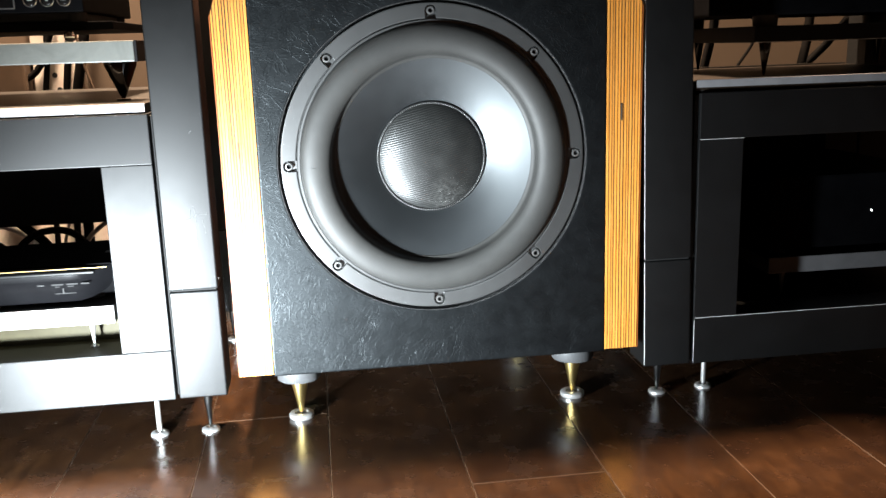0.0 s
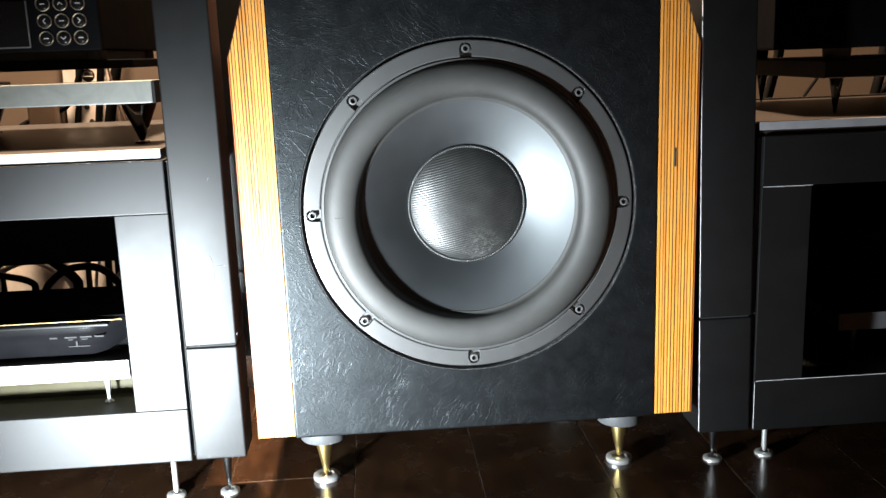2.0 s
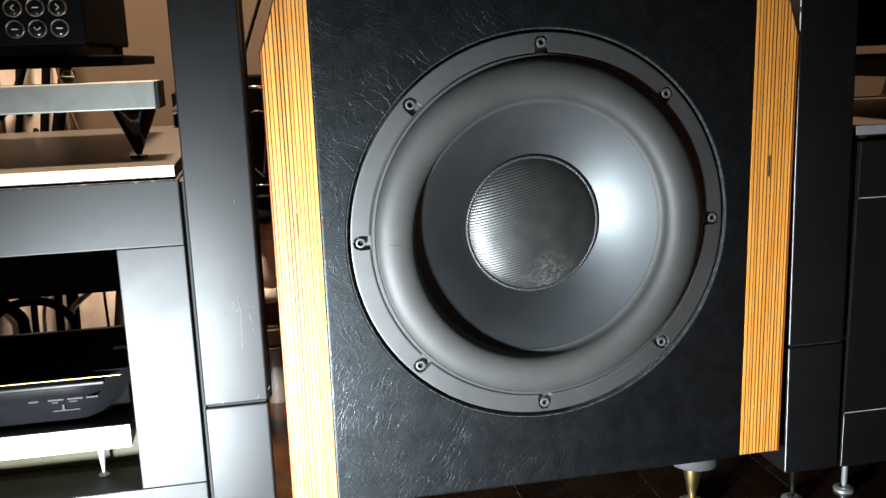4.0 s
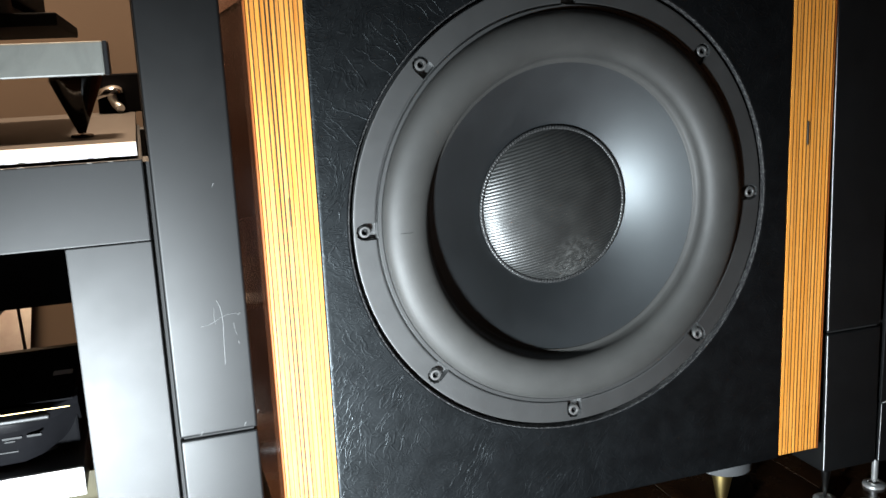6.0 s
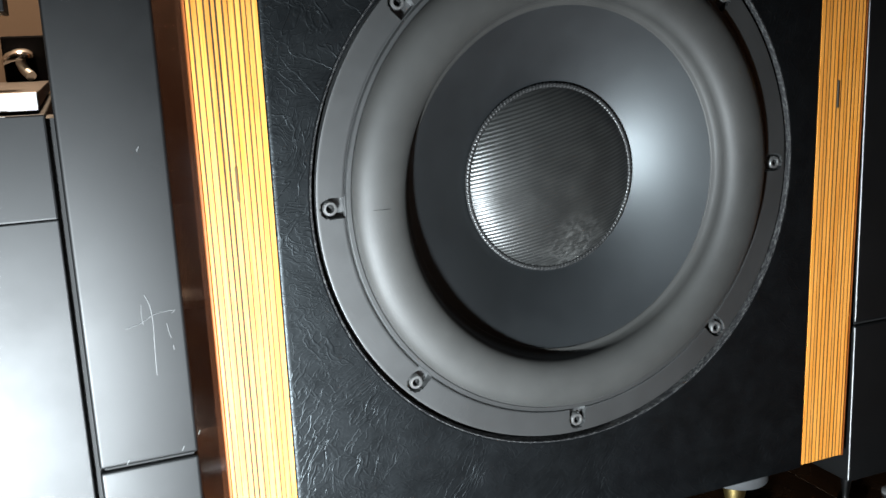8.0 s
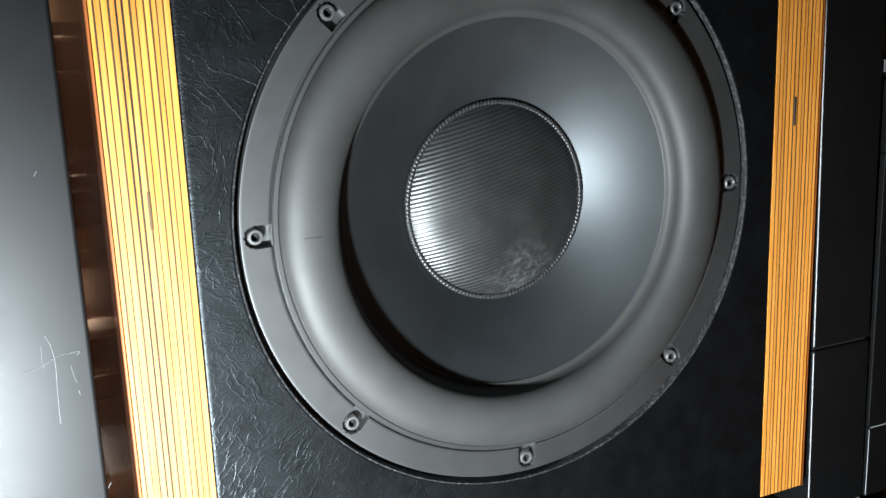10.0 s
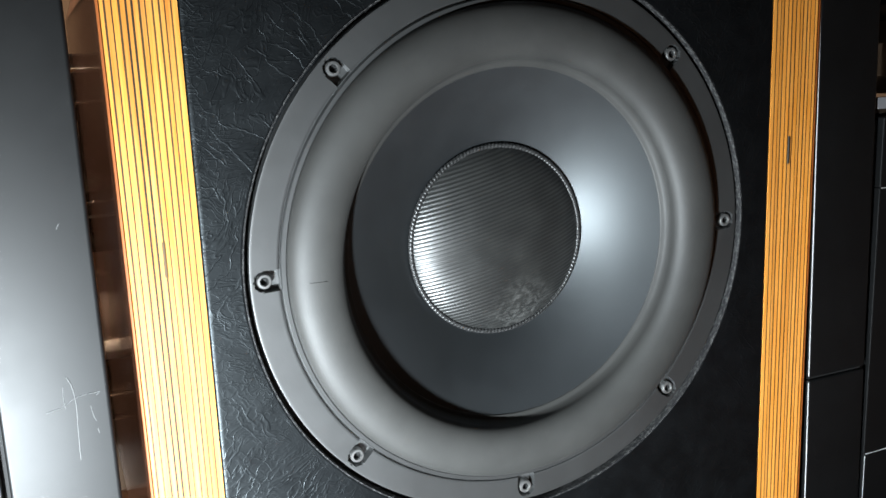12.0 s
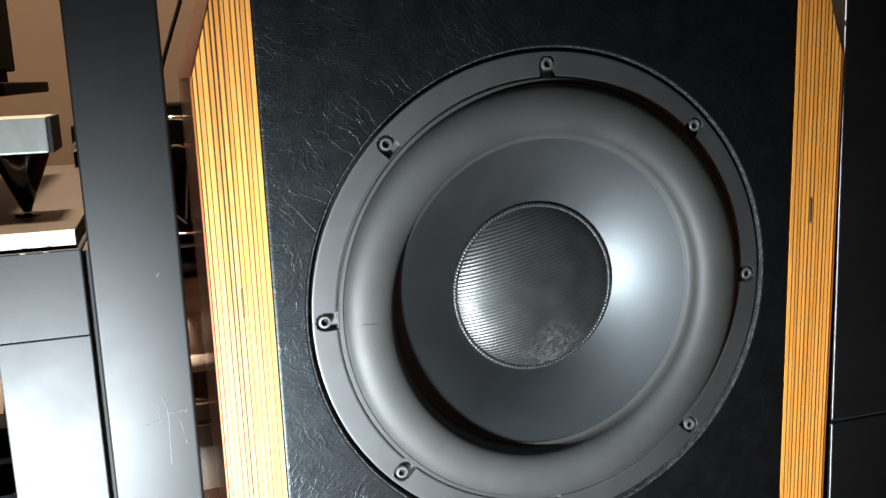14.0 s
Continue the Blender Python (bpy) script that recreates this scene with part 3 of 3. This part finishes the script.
for x0, x1, z in ((0.3585, 0.60, 0.1128), (0.60, 0.83, 0.1128), (0.3585, 0.42, 0.3616)):
    part("edge_glint", tube([(x0 + (x1 - x0) * k / 6, 0.0009, z + random.uniform(-0.0001, 0.0001)) for k in range(7)], 0.0004, 6), M_GLINT, rack_r, "pale line painted where the edge catches light")
part("edge_glint", tube([(0.3572, 0.0009, 0.048 + 0.0105 * k) for k in range(7)], 0.0004, 6), M_GLINT, rack_r, "pale line painted where the edge catches light")

# chipped paint along the top edge of the beam
for k in range(9):
    x = -0.358 - 0.0215 * k - random.uniform(0, 0.016)
    w = random.uniform(0.001, 0.005)
    part("paint_chip", tube([(x, 0.0003, 0.4246), (x - w / 2, 0.0004, 0.4250 - random.uniform(0, 0.0006)), (x - w, 0.0003, 0.4247)], random.uniform(0.0002, 0.0004), 5), M_SCRATCH, rack_l, "pale paint chip")

# ---- left rack: shelf, platform and player on top ----
sh = thing("shelf_board", "brown board with a white front edge lying on the rack", "shelf")
part("board", box(-0.838, -0.3545, 0.0085, 0.565, 0.4270, 0.4372, 0.0008), M_BROWNTOP, sh)
part("edge_strip", box(-0.838, -0.3545, 0.0045, 0.0085, 0.4268, 0.4376, 0.0006), M_WHITE, sh, "white edge strip")
part("bearer", box(-0.82, -0.362, 0.010, 0.05, 0.4250, 0.4270), M_JOINT, sh)
part("bearer", box(-0.82, -0.362, 0.40, 0.45, 0.4250, 0.4270), M_JOINT, sh)

pl = thing("isolation_platform", "grey-green stone platform standing on black cones", "platform", at=(0.0025, -0.019, 0))
part("slab", box(-0.80, -0.3745, 0.089, 0.150, 0.4870, 0.5135, 0.0015), M_STONE, pl, "grey-green stone bar")
# right end of the front bar, coloured black
part("slab_end", box(-0.3745, -0.3710, 0.090, 0.149, 0.4868, 0.5137, 0.0008), M_INNER, pl, "black right end of the front bar")
part("slab", box(-0.80, -0.6700, 0.380, 0.440, 0.4870, 0.5135, 0.0015), M_STONE, pl, "grey-green stone bar")
for x, y in ((-0.399, 0.120), (-0.690, 0.41), (-0.775, 0.120), (-0.775, 0.41)):
    c = part("cone_foot", lathe([(0, 0.4868), (0.0205, 0.4868), (0.0208, 0.4835), (0.0030, 0.4405), (0, 0.4398)], 40, "z", (x, y, 0)), M_GLOSS, pl, "pointed black cone foot", smooth=40)
    part("foot_disc", lathe([(0, 0.4398), (0.008, 0.4396), (0.0092, 0.4385), (0.0092, 0.4372), (0, 0.4372)], 28, "z", (x, y, 0)), M_GLOSS, c, smooth=40)

amp = thing("media_player", "black hi-fi player with a dark display and nine round buttons", "media player", at=(-0.0085, 0.030, 0.0))
part("base_plate", box(-0.790, -0.3985, 0.105, 0.41, 0.5290, 0.5400, 0.0015), M_DEVICE, amp)
part("plinth", box(-0.745, -0.4420, 0.110, 0.40, 0.5400, 0.5522), M_INNER, amp)
body = part("body", box(-0.760, -0.4300, 0.095, 0.41, 0.5520, 0.6500, 0.0025), M_DEVICE, amp)
part("front_panel", box(-0.760, -0.4300, 0.088, 0.0945, 0.5520, 0.6500, 0.0015), M_DEVICE, amp)
display = part("display", box(-0.670, -0.5150, 0.0868, 0.0885, 0.5585, 0.6130, 0.0008), M_GLOSS, amp, "dark glass display")
part("display_frame", box(-0.6700, -0.5140, 0.0862, 0.0882, 0.5570, 0.5585), M_STEEL, display)
part("display_frame", box(-0.5150, -0.5135, 0.0862, 0.0882, 0.5585, 0.6130), M_STEEL, display)
for x in (-0.745, -0.415):
    for y in (0.12, 0.37):
        part("device_foot", lathe([(0, 0.5522), (0.014, 0.5522), (0.014, 0.5400), (0, 0.5400)], 24, "z", (x if x < -0.5 else -0.447, y, 0)), M_INNER, amp, smooth=40)
for x, y in ((-0.452, 0.094), (-0.74, 0.094), (-0.680, 0.362), (-0.74, 0.362)):
    bm = bmesh.new()
    bmesh.ops.create_uvsphere(bm, u_segments=24, v_segments=14, radius=0.0078, matrix=Matrix.Translation((x, y, 0.5213)))
    part("ball_foot", bm, M_CHROME, amp, "chrome ball", smooth=60)
MARKS = {(0, 0): "bar", (1, 0): "up", (2, 0): "bar", (0, 1): "left", (1, 1): "bar", (2, 1): "right", (0, 2): "bar", (1, 2): "down", (2, 2): "bar"}
for (i, j), mark in MARKS.items():
    x, z = -0.4945 + 0.0208 * i, 0.6085 - 0.0204 * j
    b = part("button", lathe([(0, 0.0868), (0.0062, 0.0866), (0.0070, 0.0872), (0.0074, 0.0885)], 28, "y", (x, 0, z)), M_GLOSS, amp, "round black button", smooth=40)
    part("button_ring", lathe([(0.0076, 0.0885), (0.0076, 0.0864), (0.0082, 0.0858), (0.0088, 0.0864), (0.0088, 0.0885)], 28, "y", (x, 0, z)), M_STEEL, b, "thin grey ring", smooth=40)
    s = 0.0030
    lines = {"bar": [((-s, 0), (s, 0))], "up": [((-s, -s / 2), (0, s / 2)), ((0, s / 2), (s, -s / 2))], "down": [((-s, s / 2), (0, -s / 2)), ((0, -s / 2), (s, s / 2))],
             "left": [((s / 2, s), (-s / 2, 0)), ((-s / 2, 0), (s / 2, -s))], "right": [((-s / 2, s), (s / 2, 0)), ((s / 2, 0), (-s / 2, -s))]}[mark]
    bm = bmesh.new()
    for (ax, az), (bx, bz) in lines:
        tube([(x + ax, 0.0864, z + az), (x + (ax + bx) / 2, 0.0864, z + (az + bz) / 2), (x + bx, 0.0864, z + bz)], 0.0007, 6, bm)
    part("symbol", bm, M_INK, b)

# ---- left rack: inner shelf with the disc player ----
ls = thing("inner_shelf", "white-edged shelf on spikes inside the rack", "shelf")
part("board", box(-0.770, -0.4230, 0.0320, 0.40, 0.1560, 0.1790, 0.0012), M_BROWNTOP, ls)
part("edge_strip", box(-0.770, -0.4230, 0.0280, 0.0320, 0.1557, 0.1795, 0.0008), M_WHITE, ls, "white edge strip")
for x in (-0.456, -0.735):
    for y in (0.045, 0.395):
        part("spike", lathe([(0, 0.1560), (0.0046, 0.1560), (0.0042, 0.1500), (0.0016, 0.1265), (0.0030, 0.1240), (0.0055, 0.1220), (0.0055, 0.1211), (0, 0.1211)], 20, "z", (x, y if y < 0.2 else 0.398, 0)), M_BRIGHT, ls, "bright steel spike", smooth=40)


def disc_player():
    r = thing("disc_player", "glossy black disc player with a rounded front on the inner shelf", "disc player", at=(0.004, -0.0365, 0.0142))
    bm = bmesh.new()
    prof = [(0.085, 0.1690), (0.080, 0.1750), (0.0752, 0.1900), (0.0716, 0.2000), (0.0706, 0.2016), (0.0705, 0.2120), (0.0740, 0.2148), (0.086, 0.2160)]
    nx = 24
    rows = []
    for y, z in prof:
        row = []
        for k in range(nx + 1):
            u = k / nx
            x = -0.780 + 0.352 * u
            curve = 0.030 * max(0, (u - 0.86) / 0.14) ** 2
            up = 0.020 * max(0, (u - 0.86) / 0.14) ** 2 * (1 - (z - 0.169) / 0.047)
            row.append(bm.verts.new((x, y + curve, z + up)))
        rows.append(row)
    for a, b in zip(rows, rows[1:]):
        for k in range(nx):
            bm.faces.new((a[k], a[k + 1], b[k + 1], b[k]))
    part("front_panel", bm, M_FACIA, r, "rounded gloss front", smooth=50)
    part("body", box(-0.780, -0.430, 0.104, 0.236, 0.1720, 0.2158, 0.002), M_DEVICE, r)
    part("top_plate", box(-0.780, -0.4300, 0.0862, 0.238, 0.2160, 0.2178, 0.0003), M_DEVICE, r)
    part("trim_line", box(-0.780, -0.4320, 0.0735, 0.0750, 0.2146, 0.2154), M_TRIM, r, "fine brass trim line")
    part("top_band", box(-0.640, -0.4470, 0.0695, 0.0740, 0.2075, 0.2122, 0.0018, 4), M_BAND, r, "shiny upper band", smooth=60)
    part("sticker", box(-0.450, -0.434, 0.150, 0.162, 0.2179, 0.2183), M_INK, r, "small pale sticker")
    for k, w in ((0, 0.010), (1, 0.016), (2, 0.016), (3, 0.012)):
        x = -0.520 + 0.018 * k
        part("print", box(x, x + w * 0.9, 0.0724, 0.0760, 0.1945, 0.1962), M_PRINT, r, "illegible dim print")
    for x0, x1, z in ((-0.5000, -0.4740, 0.1818), (-0.4990, -0.4930, 0.1915), (-0.4830, -0.4750, 0.1915)):
        y = 0.0752 + 0.30 * (0.1900 - z)
        part("socket_frame", box(x0, x1, y - 0.0010, y + 0.003, z, z + 0.0013, 0.0003), M_PRINT, r, "thin pale outline")
    part("socket_mark", box(-0.4895, -0.4875, 0.0729, 0.0736, 0.1840, 0.1900), M_PRINT, r)
    for x in (-0.75, -0.46):
        for y in (0.12, 0.215):
            part("rubber_foot", lathe([(0, 0.1722), (0.011, 0.1722), (0.011, 0.1652), (0, 0.1652)], 20, "z", (x, y, 0)), M_RUBBER, r, smooth=40)


disc_player()

# ---- right rack: shelf, platform, cone feet, dark devices ----
shr = thing("shelf_board", "dark board with a grey front edge lying on the rack", "shelf")
part("board", box(0.3530, 0.838, 0.0085, 0.455, 0.4260, 0.4370, 0.0008), M_DARKTOP, shr, "dark brown board")
# rear lip coloured paler, for the light caught along it
part("back_lip", box(0.3530, 0.838, 0.4552, 0.4590, 0.4262, 0.4400, 0.0006), M_BROWNTOP, shr, "rear edge, paler for the light it catches")
part("edge_strip", box(0.3520, 0.838, 0.0045, 0.0085, 0.4300, 0.4400, 0.0006), M_GREYEDGE, shr, "grey edge strip")
part("bearer", box(0.362, 0.82, 0.010, 0.05, 0.4230, 0.4262), M_JOINT, shr)
part("bearer", box(0.362, 0.82, 0.40, 0.45, 0.4230, 0.4262), M_JOINT, shr)
plr = thing("isolation_platform", "black platform standing on slim dark cones", "platform")
part("slab", box(0.478, 0.90, 0.100, 0.42, 0.4845, 0.5075, 0.0015), M_INNER, plr)
# pale line put along the slab's lower edge as a glint
part("edge_glint", tube([(0.479 + 0.07 * k, 0.1004, 0.4850) for k in range(7)], 0.0005, 6), M_GLINT, plr, "thin pale lower edge")
for x, y in ((0.500, 0.112), (0.86, 0.112), (0.52, 0.39), (0.86, 0.39)):
    part("cone_foot", lathe([(0, 0.4846), (0.0085, 0.4846), (0.0085, 0.4815), (0.0018, 0.4400), (0, 0.4370)], 28, "z", (x, y, 0)), M_GLOSS, plr, "slim dark cone foot", smooth=40)
amp_r = thing("power_amplifier", "black amplifier in deep shade on the platform", "amplifier")
part("body", box(0.405, 0.89, 0.095, 0.41, 0.5225, 0.68, 0.003), M_DEVICE, amp_r)
for x in (0.505, 0.84):
    for y in (0.125, 0.38):
        part("foot", lathe([(0, 0.5227), (0.018, 0.5227), (0.017, 0.5075), (0, 0.5075)], 24, "z", (x, y, 0)), M_RUBBER, amp_r, smooth=40)
lsr = thing("inner_shelf", "grey-edged shelf on spikes inside the shaded rack", "shelf")
part("board", box(0.5040, 0.780, 0.0790, 0.40, 0.1490, 0.1700, 0.001), M_INNER, lsr)
part("edge_strip", box(0.5040, 0.780, 0.0750, 0.0790, 0.1480, 0.1720, 0.0008), M_DIMEDGE, lsr, "grey edge strip")
for x in (0.53, 0.755):
    for y in (0.085, 0.392):
        part("spike", lathe([(0, 0.1492), (0.0050, 0.1492), (0.0018, 0.1150), (0, 0.1132)], 18, "z", (x, y if y > 0.2 else 0.085, 0)), M_STEEL, lsr, "steel spike", smooth=40)
dr = thing("dark_receiver", "black receiver with a tiny white indicator light on the shaded shelf", "receiver")
part("body", box(0.51, 0.775, 0.090, 0.37, 0.1800, 0.2900, 0.003), M_DEVICE, dr)
for x in (0.54, 0.745):
    for y in (0.12, 0.34):
        part("foot", lathe([(0, 0.1802), (0.012, 0.1802), (0.012, 0.1702), (0, 0.1702)], 20, "z", (x, y, 0)), M_RUBBER, dr, smooth=40)
part("indicator", lathe([(0, 0.0890), (0.0014, 0.0892), (0.0014, 0.0902)], 14, "y", (0.671, 0, 0.2330)), M_LED, dr, "tiny white light")


# ---- behind the racks: cables and connectors ----
def cable(points, r, material=None, label="thick black cable hanging behind the rack"):
    # the lower runs hang clear of the pale board added before the wall
    points = [(x, min(y, 0.574) if z < 0.34 and x < -0.4 else y, z) for x, y, z in points]
    # extra points near both ends of a long run keep it taut
    taut = [points[0]]
    for a, b in zip(points, points[1:]):
        span = (Vector(b) - Vector(a)).length
        if span > 0.10:
            taut += [tuple(Vector(a).lerp(Vector(b), u)) for u in (0.03 / span, 1 - 0.03 / span)]
        taut.append(b)
    tagged(part("cable", tube(taut, r), material or M_CABLE, smooth=60), label, "cable", "cables behind the racks")


cable([(-0.535, 0.60, 0.62), (-0.555, 0.595, 0.513), (-0.574, 0.595, 0.43), (-0.58, 0.595, 0.10), (-0.57, 0.595, FLOOR + 0.009)], 0.009)
cable([(-0.570, 0.60, 0.62), (-0.582, 0.60, 0.513), (-0.594, 0.60, 0.43), (-0.60, 0.60, 0.12), (-0.60, 0.60, FLOOR + 0.006)], 0.006)
cable([(-0.61, 0.60, 0.62), (-0.622, 0.60, 0.48), (-0.632, 0.60, 0.42), (-0.64, 0.60, FLOOR + 0.006)], 0.005)
cable([(-0.78, 0.595, FLOOR + 0.006), (-0.80, 0.595, 0.34), (-0.72, 0.595, 0.435), (-0.64, 0.595, 0.470), (-0.60, 0.595, 0.56)], 0.006)
cable([(-0.700, 0.53, FLOOR + 0.008), (-0.694, 0.53, 0.155), (-0.656, 0.53, 0.186), (-0.605, 0.53, 0.188), (-0.572, 0.53, 0.160), (-0.55, 0.53, FLOOR + 0.008)], 0.0065)
cable([(-0.720, 0.55, 0.42), (-0.690, 0.55, 0.205), (-0.650, 0.55, 0.165), (-0.62, 0.55, FLOOR + 0.008)], 0.0085)
cable([(-0.86, 0.56, 0.19), (-0.786, 0.56, 0.176), (-0.730, 0.56, 0.160), (-0.68, 0.56, FLOOR + 0.006)], 0.006)
cable([(-0.82, 0.575, FLOOR + 0.006), (-0.790, 0.575, 0.175), (-0.740, 0.575, 0.195), (-0.702, 0.575, 0.184), (-0.668, 0.575, 0.154), (-0.64, 0.575, FLOOR + 0.006)], 0.0055, M_WCABLE, "pale cable looping behind the rack")
cable([(-0.600, 0.59, 0.42), (-0.611, 0.59, 0.195), (-0.621, 0.59, 0.160), (-0.63, 0.59, FLOOR + 0.004)], 0.003, M_WCABLE, "pale thin cable behind the rack")
cable([(-0.48, 0.57, 0.22), (-0.525, 0.57, 0.205), (-0.575, 0.57, 0.168), (-0.62, 0.57, FLOOR + 0.005)], 0.0045, M_WCABLE, "pale thin cable behind the rack")
cable([(-0.57, 0.568, 0.60), (-0.550, 0.568, 0.475), (-0.535, 0.568, 0.42), (-0.525, 0.568, FLOOR + 0.003)], 0.0022, M_STAND, "brown thin cable behind the rack")
plug = thing("mains_plug", "pale pink plastic mains plug under a black socket housing", "plug", at=(-0.277, 0.550, 0))
part("stand", lathe([(0, FLOOR), (0.030, FLOOR), (0.030, 0.086), (0.0285, 0.088), (0.0285, 0.091), (0.030, 0.093), (0.030, 0.115), (0.0285, 0.117), (0.0285, 0.121), (0.027, 0.123), (0.024, 0.150), (0.026, 0.1600), (0, 0.1600)], 40, "z"), M_STAND, plug, "brown plastic base", smooth=35)
part("collar", lathe([(0, 0.1602), (0.0300, 0.1602), (0.0310, 0.1625), (0.0310, 0.1805), (0.0300, 0.1825), (0, 0.1825)], 40, "z"), M_COLLAR, plug, "near-white collar", smooth=35)
part("shell", lathe([(0, 0.1827), (0.0285, 0.1827), (0.0295, 0.1880), (0.0290, 0.2300), (0.0270, 0.2400), (0.0268, 0.2430), (0.0280, 0.2450), (0.0280, 0.2600), (0.0255, 0.2625), (0.0250, 0.2700), (0.0262, 0.2715), (0.0262, 0.2840), (0.0230, 0.2880), (0, 0.2890)], 40, "z"), M_SLEEVE, plug, "pale pink ribbed shell", smooth=35)
part("socket_housing", box(-0.030, 0.034, -0.020, 0.040, 0.2895, 0.5080, 0.0030), M_DEVICE, plug, "black socket housing")
part("neck", lathe([(0, 0.2892), (0.016, 0.2892), (0.018, 0.300), (0.012, 0.312), (0.016, 0.328), (0, 0.330)], 24, "z", (0, -0.022, 0)), M_CABLE, plug, smooth=40)
for r, bow, z in ((0.0026, 0.006, 0.4840), (0.0016, 0.014, 0.4400), (0.0016, 0.002, 0.3420), (0.0013, 0.001, 0.3240)):
    part("clamp_bar", tube([(-0.024, -0.023, z), (-0.008, -0.027, z + bow), (0.008, -0.027, z + bow), (0.024, -0.023, z)], r, 10), M_CHROME, plug, "chrome cable clamp", smooth=50)
part("clamp_bar", tube([(0.012, -0.023, 0.435), (0.008, -0.024, 0.40), (0.004, -0.023, 0.362)], 0.0012, 8), M_STEEL, plug, "thin steel wire", smooth=50)
part("clamp_bar", tube([(-0.016, -0.023, 0.378), (-0.006, -0.024, 0.366), (0.004, -0.023, 0.356)], 0.0014, 8), M_STEEL, plug, "thin steel wire", smooth=50)
cable([(0.632, 0.56, 0.62), (0.618, 0.56, 0.50), (0.600, 0.56, 0.42), (0.59, 0.56, FLOOR + 0.006)], 0.006)
cable([(0.648, 0.57, 0.62), (0.630, 0.57, 0.50), (0.612, 0.57, 0.42), (0.60, 0.57, FLOOR + 0.005)], 0.0045)
cable([(0.740, 0.55, 0.56), (0.694, 0.55, 0.470), (0.665, 0.55, 0.427), (0.64, 0.55, FLOOR + 0.005)], 0.003)
cable([(0.830, 0.56, 0.62), (0.816, 0.56, 0.475), (0.805, 0.56, 0.42), (0.80, 0.56, FLOOR + 0.009)], 0.009)
cable([(0.93, 0.58, 0.54), (0.868, 0.58, 0.470), (0.820, 0.58, 0.425), (0.78, 0.58, FLOOR + 0.008)], 0.008)
cable([(-0.215, 0.600, 0.76), (-0.254, 0.600, 0.638), (-0.287, 0.600, 0.548), (-0.318, 0.600, 0.40), (-0.33, 0.600, FLOOR + 0.003)], 0.0028)

board = thing("socket_board", "pale pink board with screw holes fixed to the wall", "board")
part("plate", box(-0.648, -0.572, 0.604, 0.6198, 0.312, 0.600, 0.002), M_PANEL, board)
for x, z in ((-0.612, 0.462), (-0.606, 0.436), (-0.600, 0.560)):
    # black disc in place of a hole's dark inside
    part("screw_hole", lathe([(0, 0.6032), (0.0045, 0.6032), (0.0050, 0.6045), (0, 0.6045)], 20, "y", (x, 0, z)), M_JOINT, board)
part("edge_strip", box(-0.5718, -0.5600, 0.600, 0.6198, 0.312, 0.600, 0.002), M_SLEEVE, board, "grey-pink edge strip")
adapter = thing("mains_adapter", "dark grey-brown adapter box fixed to the wall", "adapter")
part("housing", box(-0.705, -0.655, 0.575, 0.6198, 0.330, 0.500, 0.004), M_STAND, adapter)
# pale board added so the low wall behind the rack shows bright
tagged(part("added_pale_board", prism([(-0.880, 0.0), (-0.545, 0.0), (-0.500, 0.304), (-0.880, 0.304)], -0.006, 0.0), M_PANEL, m=pose(0, 0.596, FLOOR + 0.0002, -3.9)), "pale pinkish-white board added behind the rack to brighten the low wall", "board")

tb = thing("terminal_block", "black terminal block with a chrome clamp on the shelf", "terminal block")
part("block", box(-0.398, -0.322, 0.530, 0.575, 0.4373, 0.4860, 0.002), M_DEVICE, tb)
dome = [(0.0, 0.0130)] + [(0.0185 * math.sin(a), 0.0130 * math.cos(a)) for a in (math.pi / 2 * k / 10 for k in range(1, 11))] + [(0.0175, -0.0022), (0.0120, -0.0030), (0.0, -0.0030)]
part("clamp_cap", lathe(dome, 36, "z"), M_CHROME, tb, "domed chrome clamp cap", smooth=50, m=pose(-0.381, 0.520, 0.4600, -8, -12, 0))
part("bolt", tube([(-0.381, 0.522, 0.4590), (-0.377, 0.512, 0.4500), (-0.371, 0.500, 0.4428)], 0.0055, 14), M_STEEL, tb, "silver bolt", smooth=40)

# ---- floor planks ----
PLANK, LONG = 0.1623, 1.20
STARTS = {-3: 0.31, -2: 0.86, -1: 0.054, 0: 0.86, 1: -0.193, 2: 0.52, 3: 0.30, -4: 0.60}
plank_mesh = {}


def plank(x0, y0, y1):
    size = round(y1 - y0, 3)
    if size not in plank_mesh:
        bm = box(0.0002, PLANK - 0.0002, 0.0002, size - 0.0002, -0.010, 0.0)
        bmesh.ops.bevel(bm, geom=[e for e in bm.edges if all(v.co.z > -0.001 for v in e.verts)], offset=0.0008, segments=1, affect="EDGES")
        me = plank_mesh[size] = mesh_of("plank", bm, M_FLOOR)
        me.materials.append(M_WORN)
        for p in me.polygons:
            p.material_index = 1 if 0.2 < p.normal.z < 0.95 else 0
    ob = new("plank", plank_mesh[size])
    ob.parent, ob.location = floor, (x0, y0, FLOOR)


for k in range(-21, 22):
    x0 = 0.0055 + PLANK * (k - 1)
    joint = STARTS.get(k, (k * 0.37) % LONG)
    cuts = [-5.6] + sorted(y for y in (joint + LONG * n for n in range(-6, 5)) if -5.5 < y < BACK - 0.03) + [BACK]
    for a, b in zip(cuts, cuts[1:]):
        plank(x0, a, b)
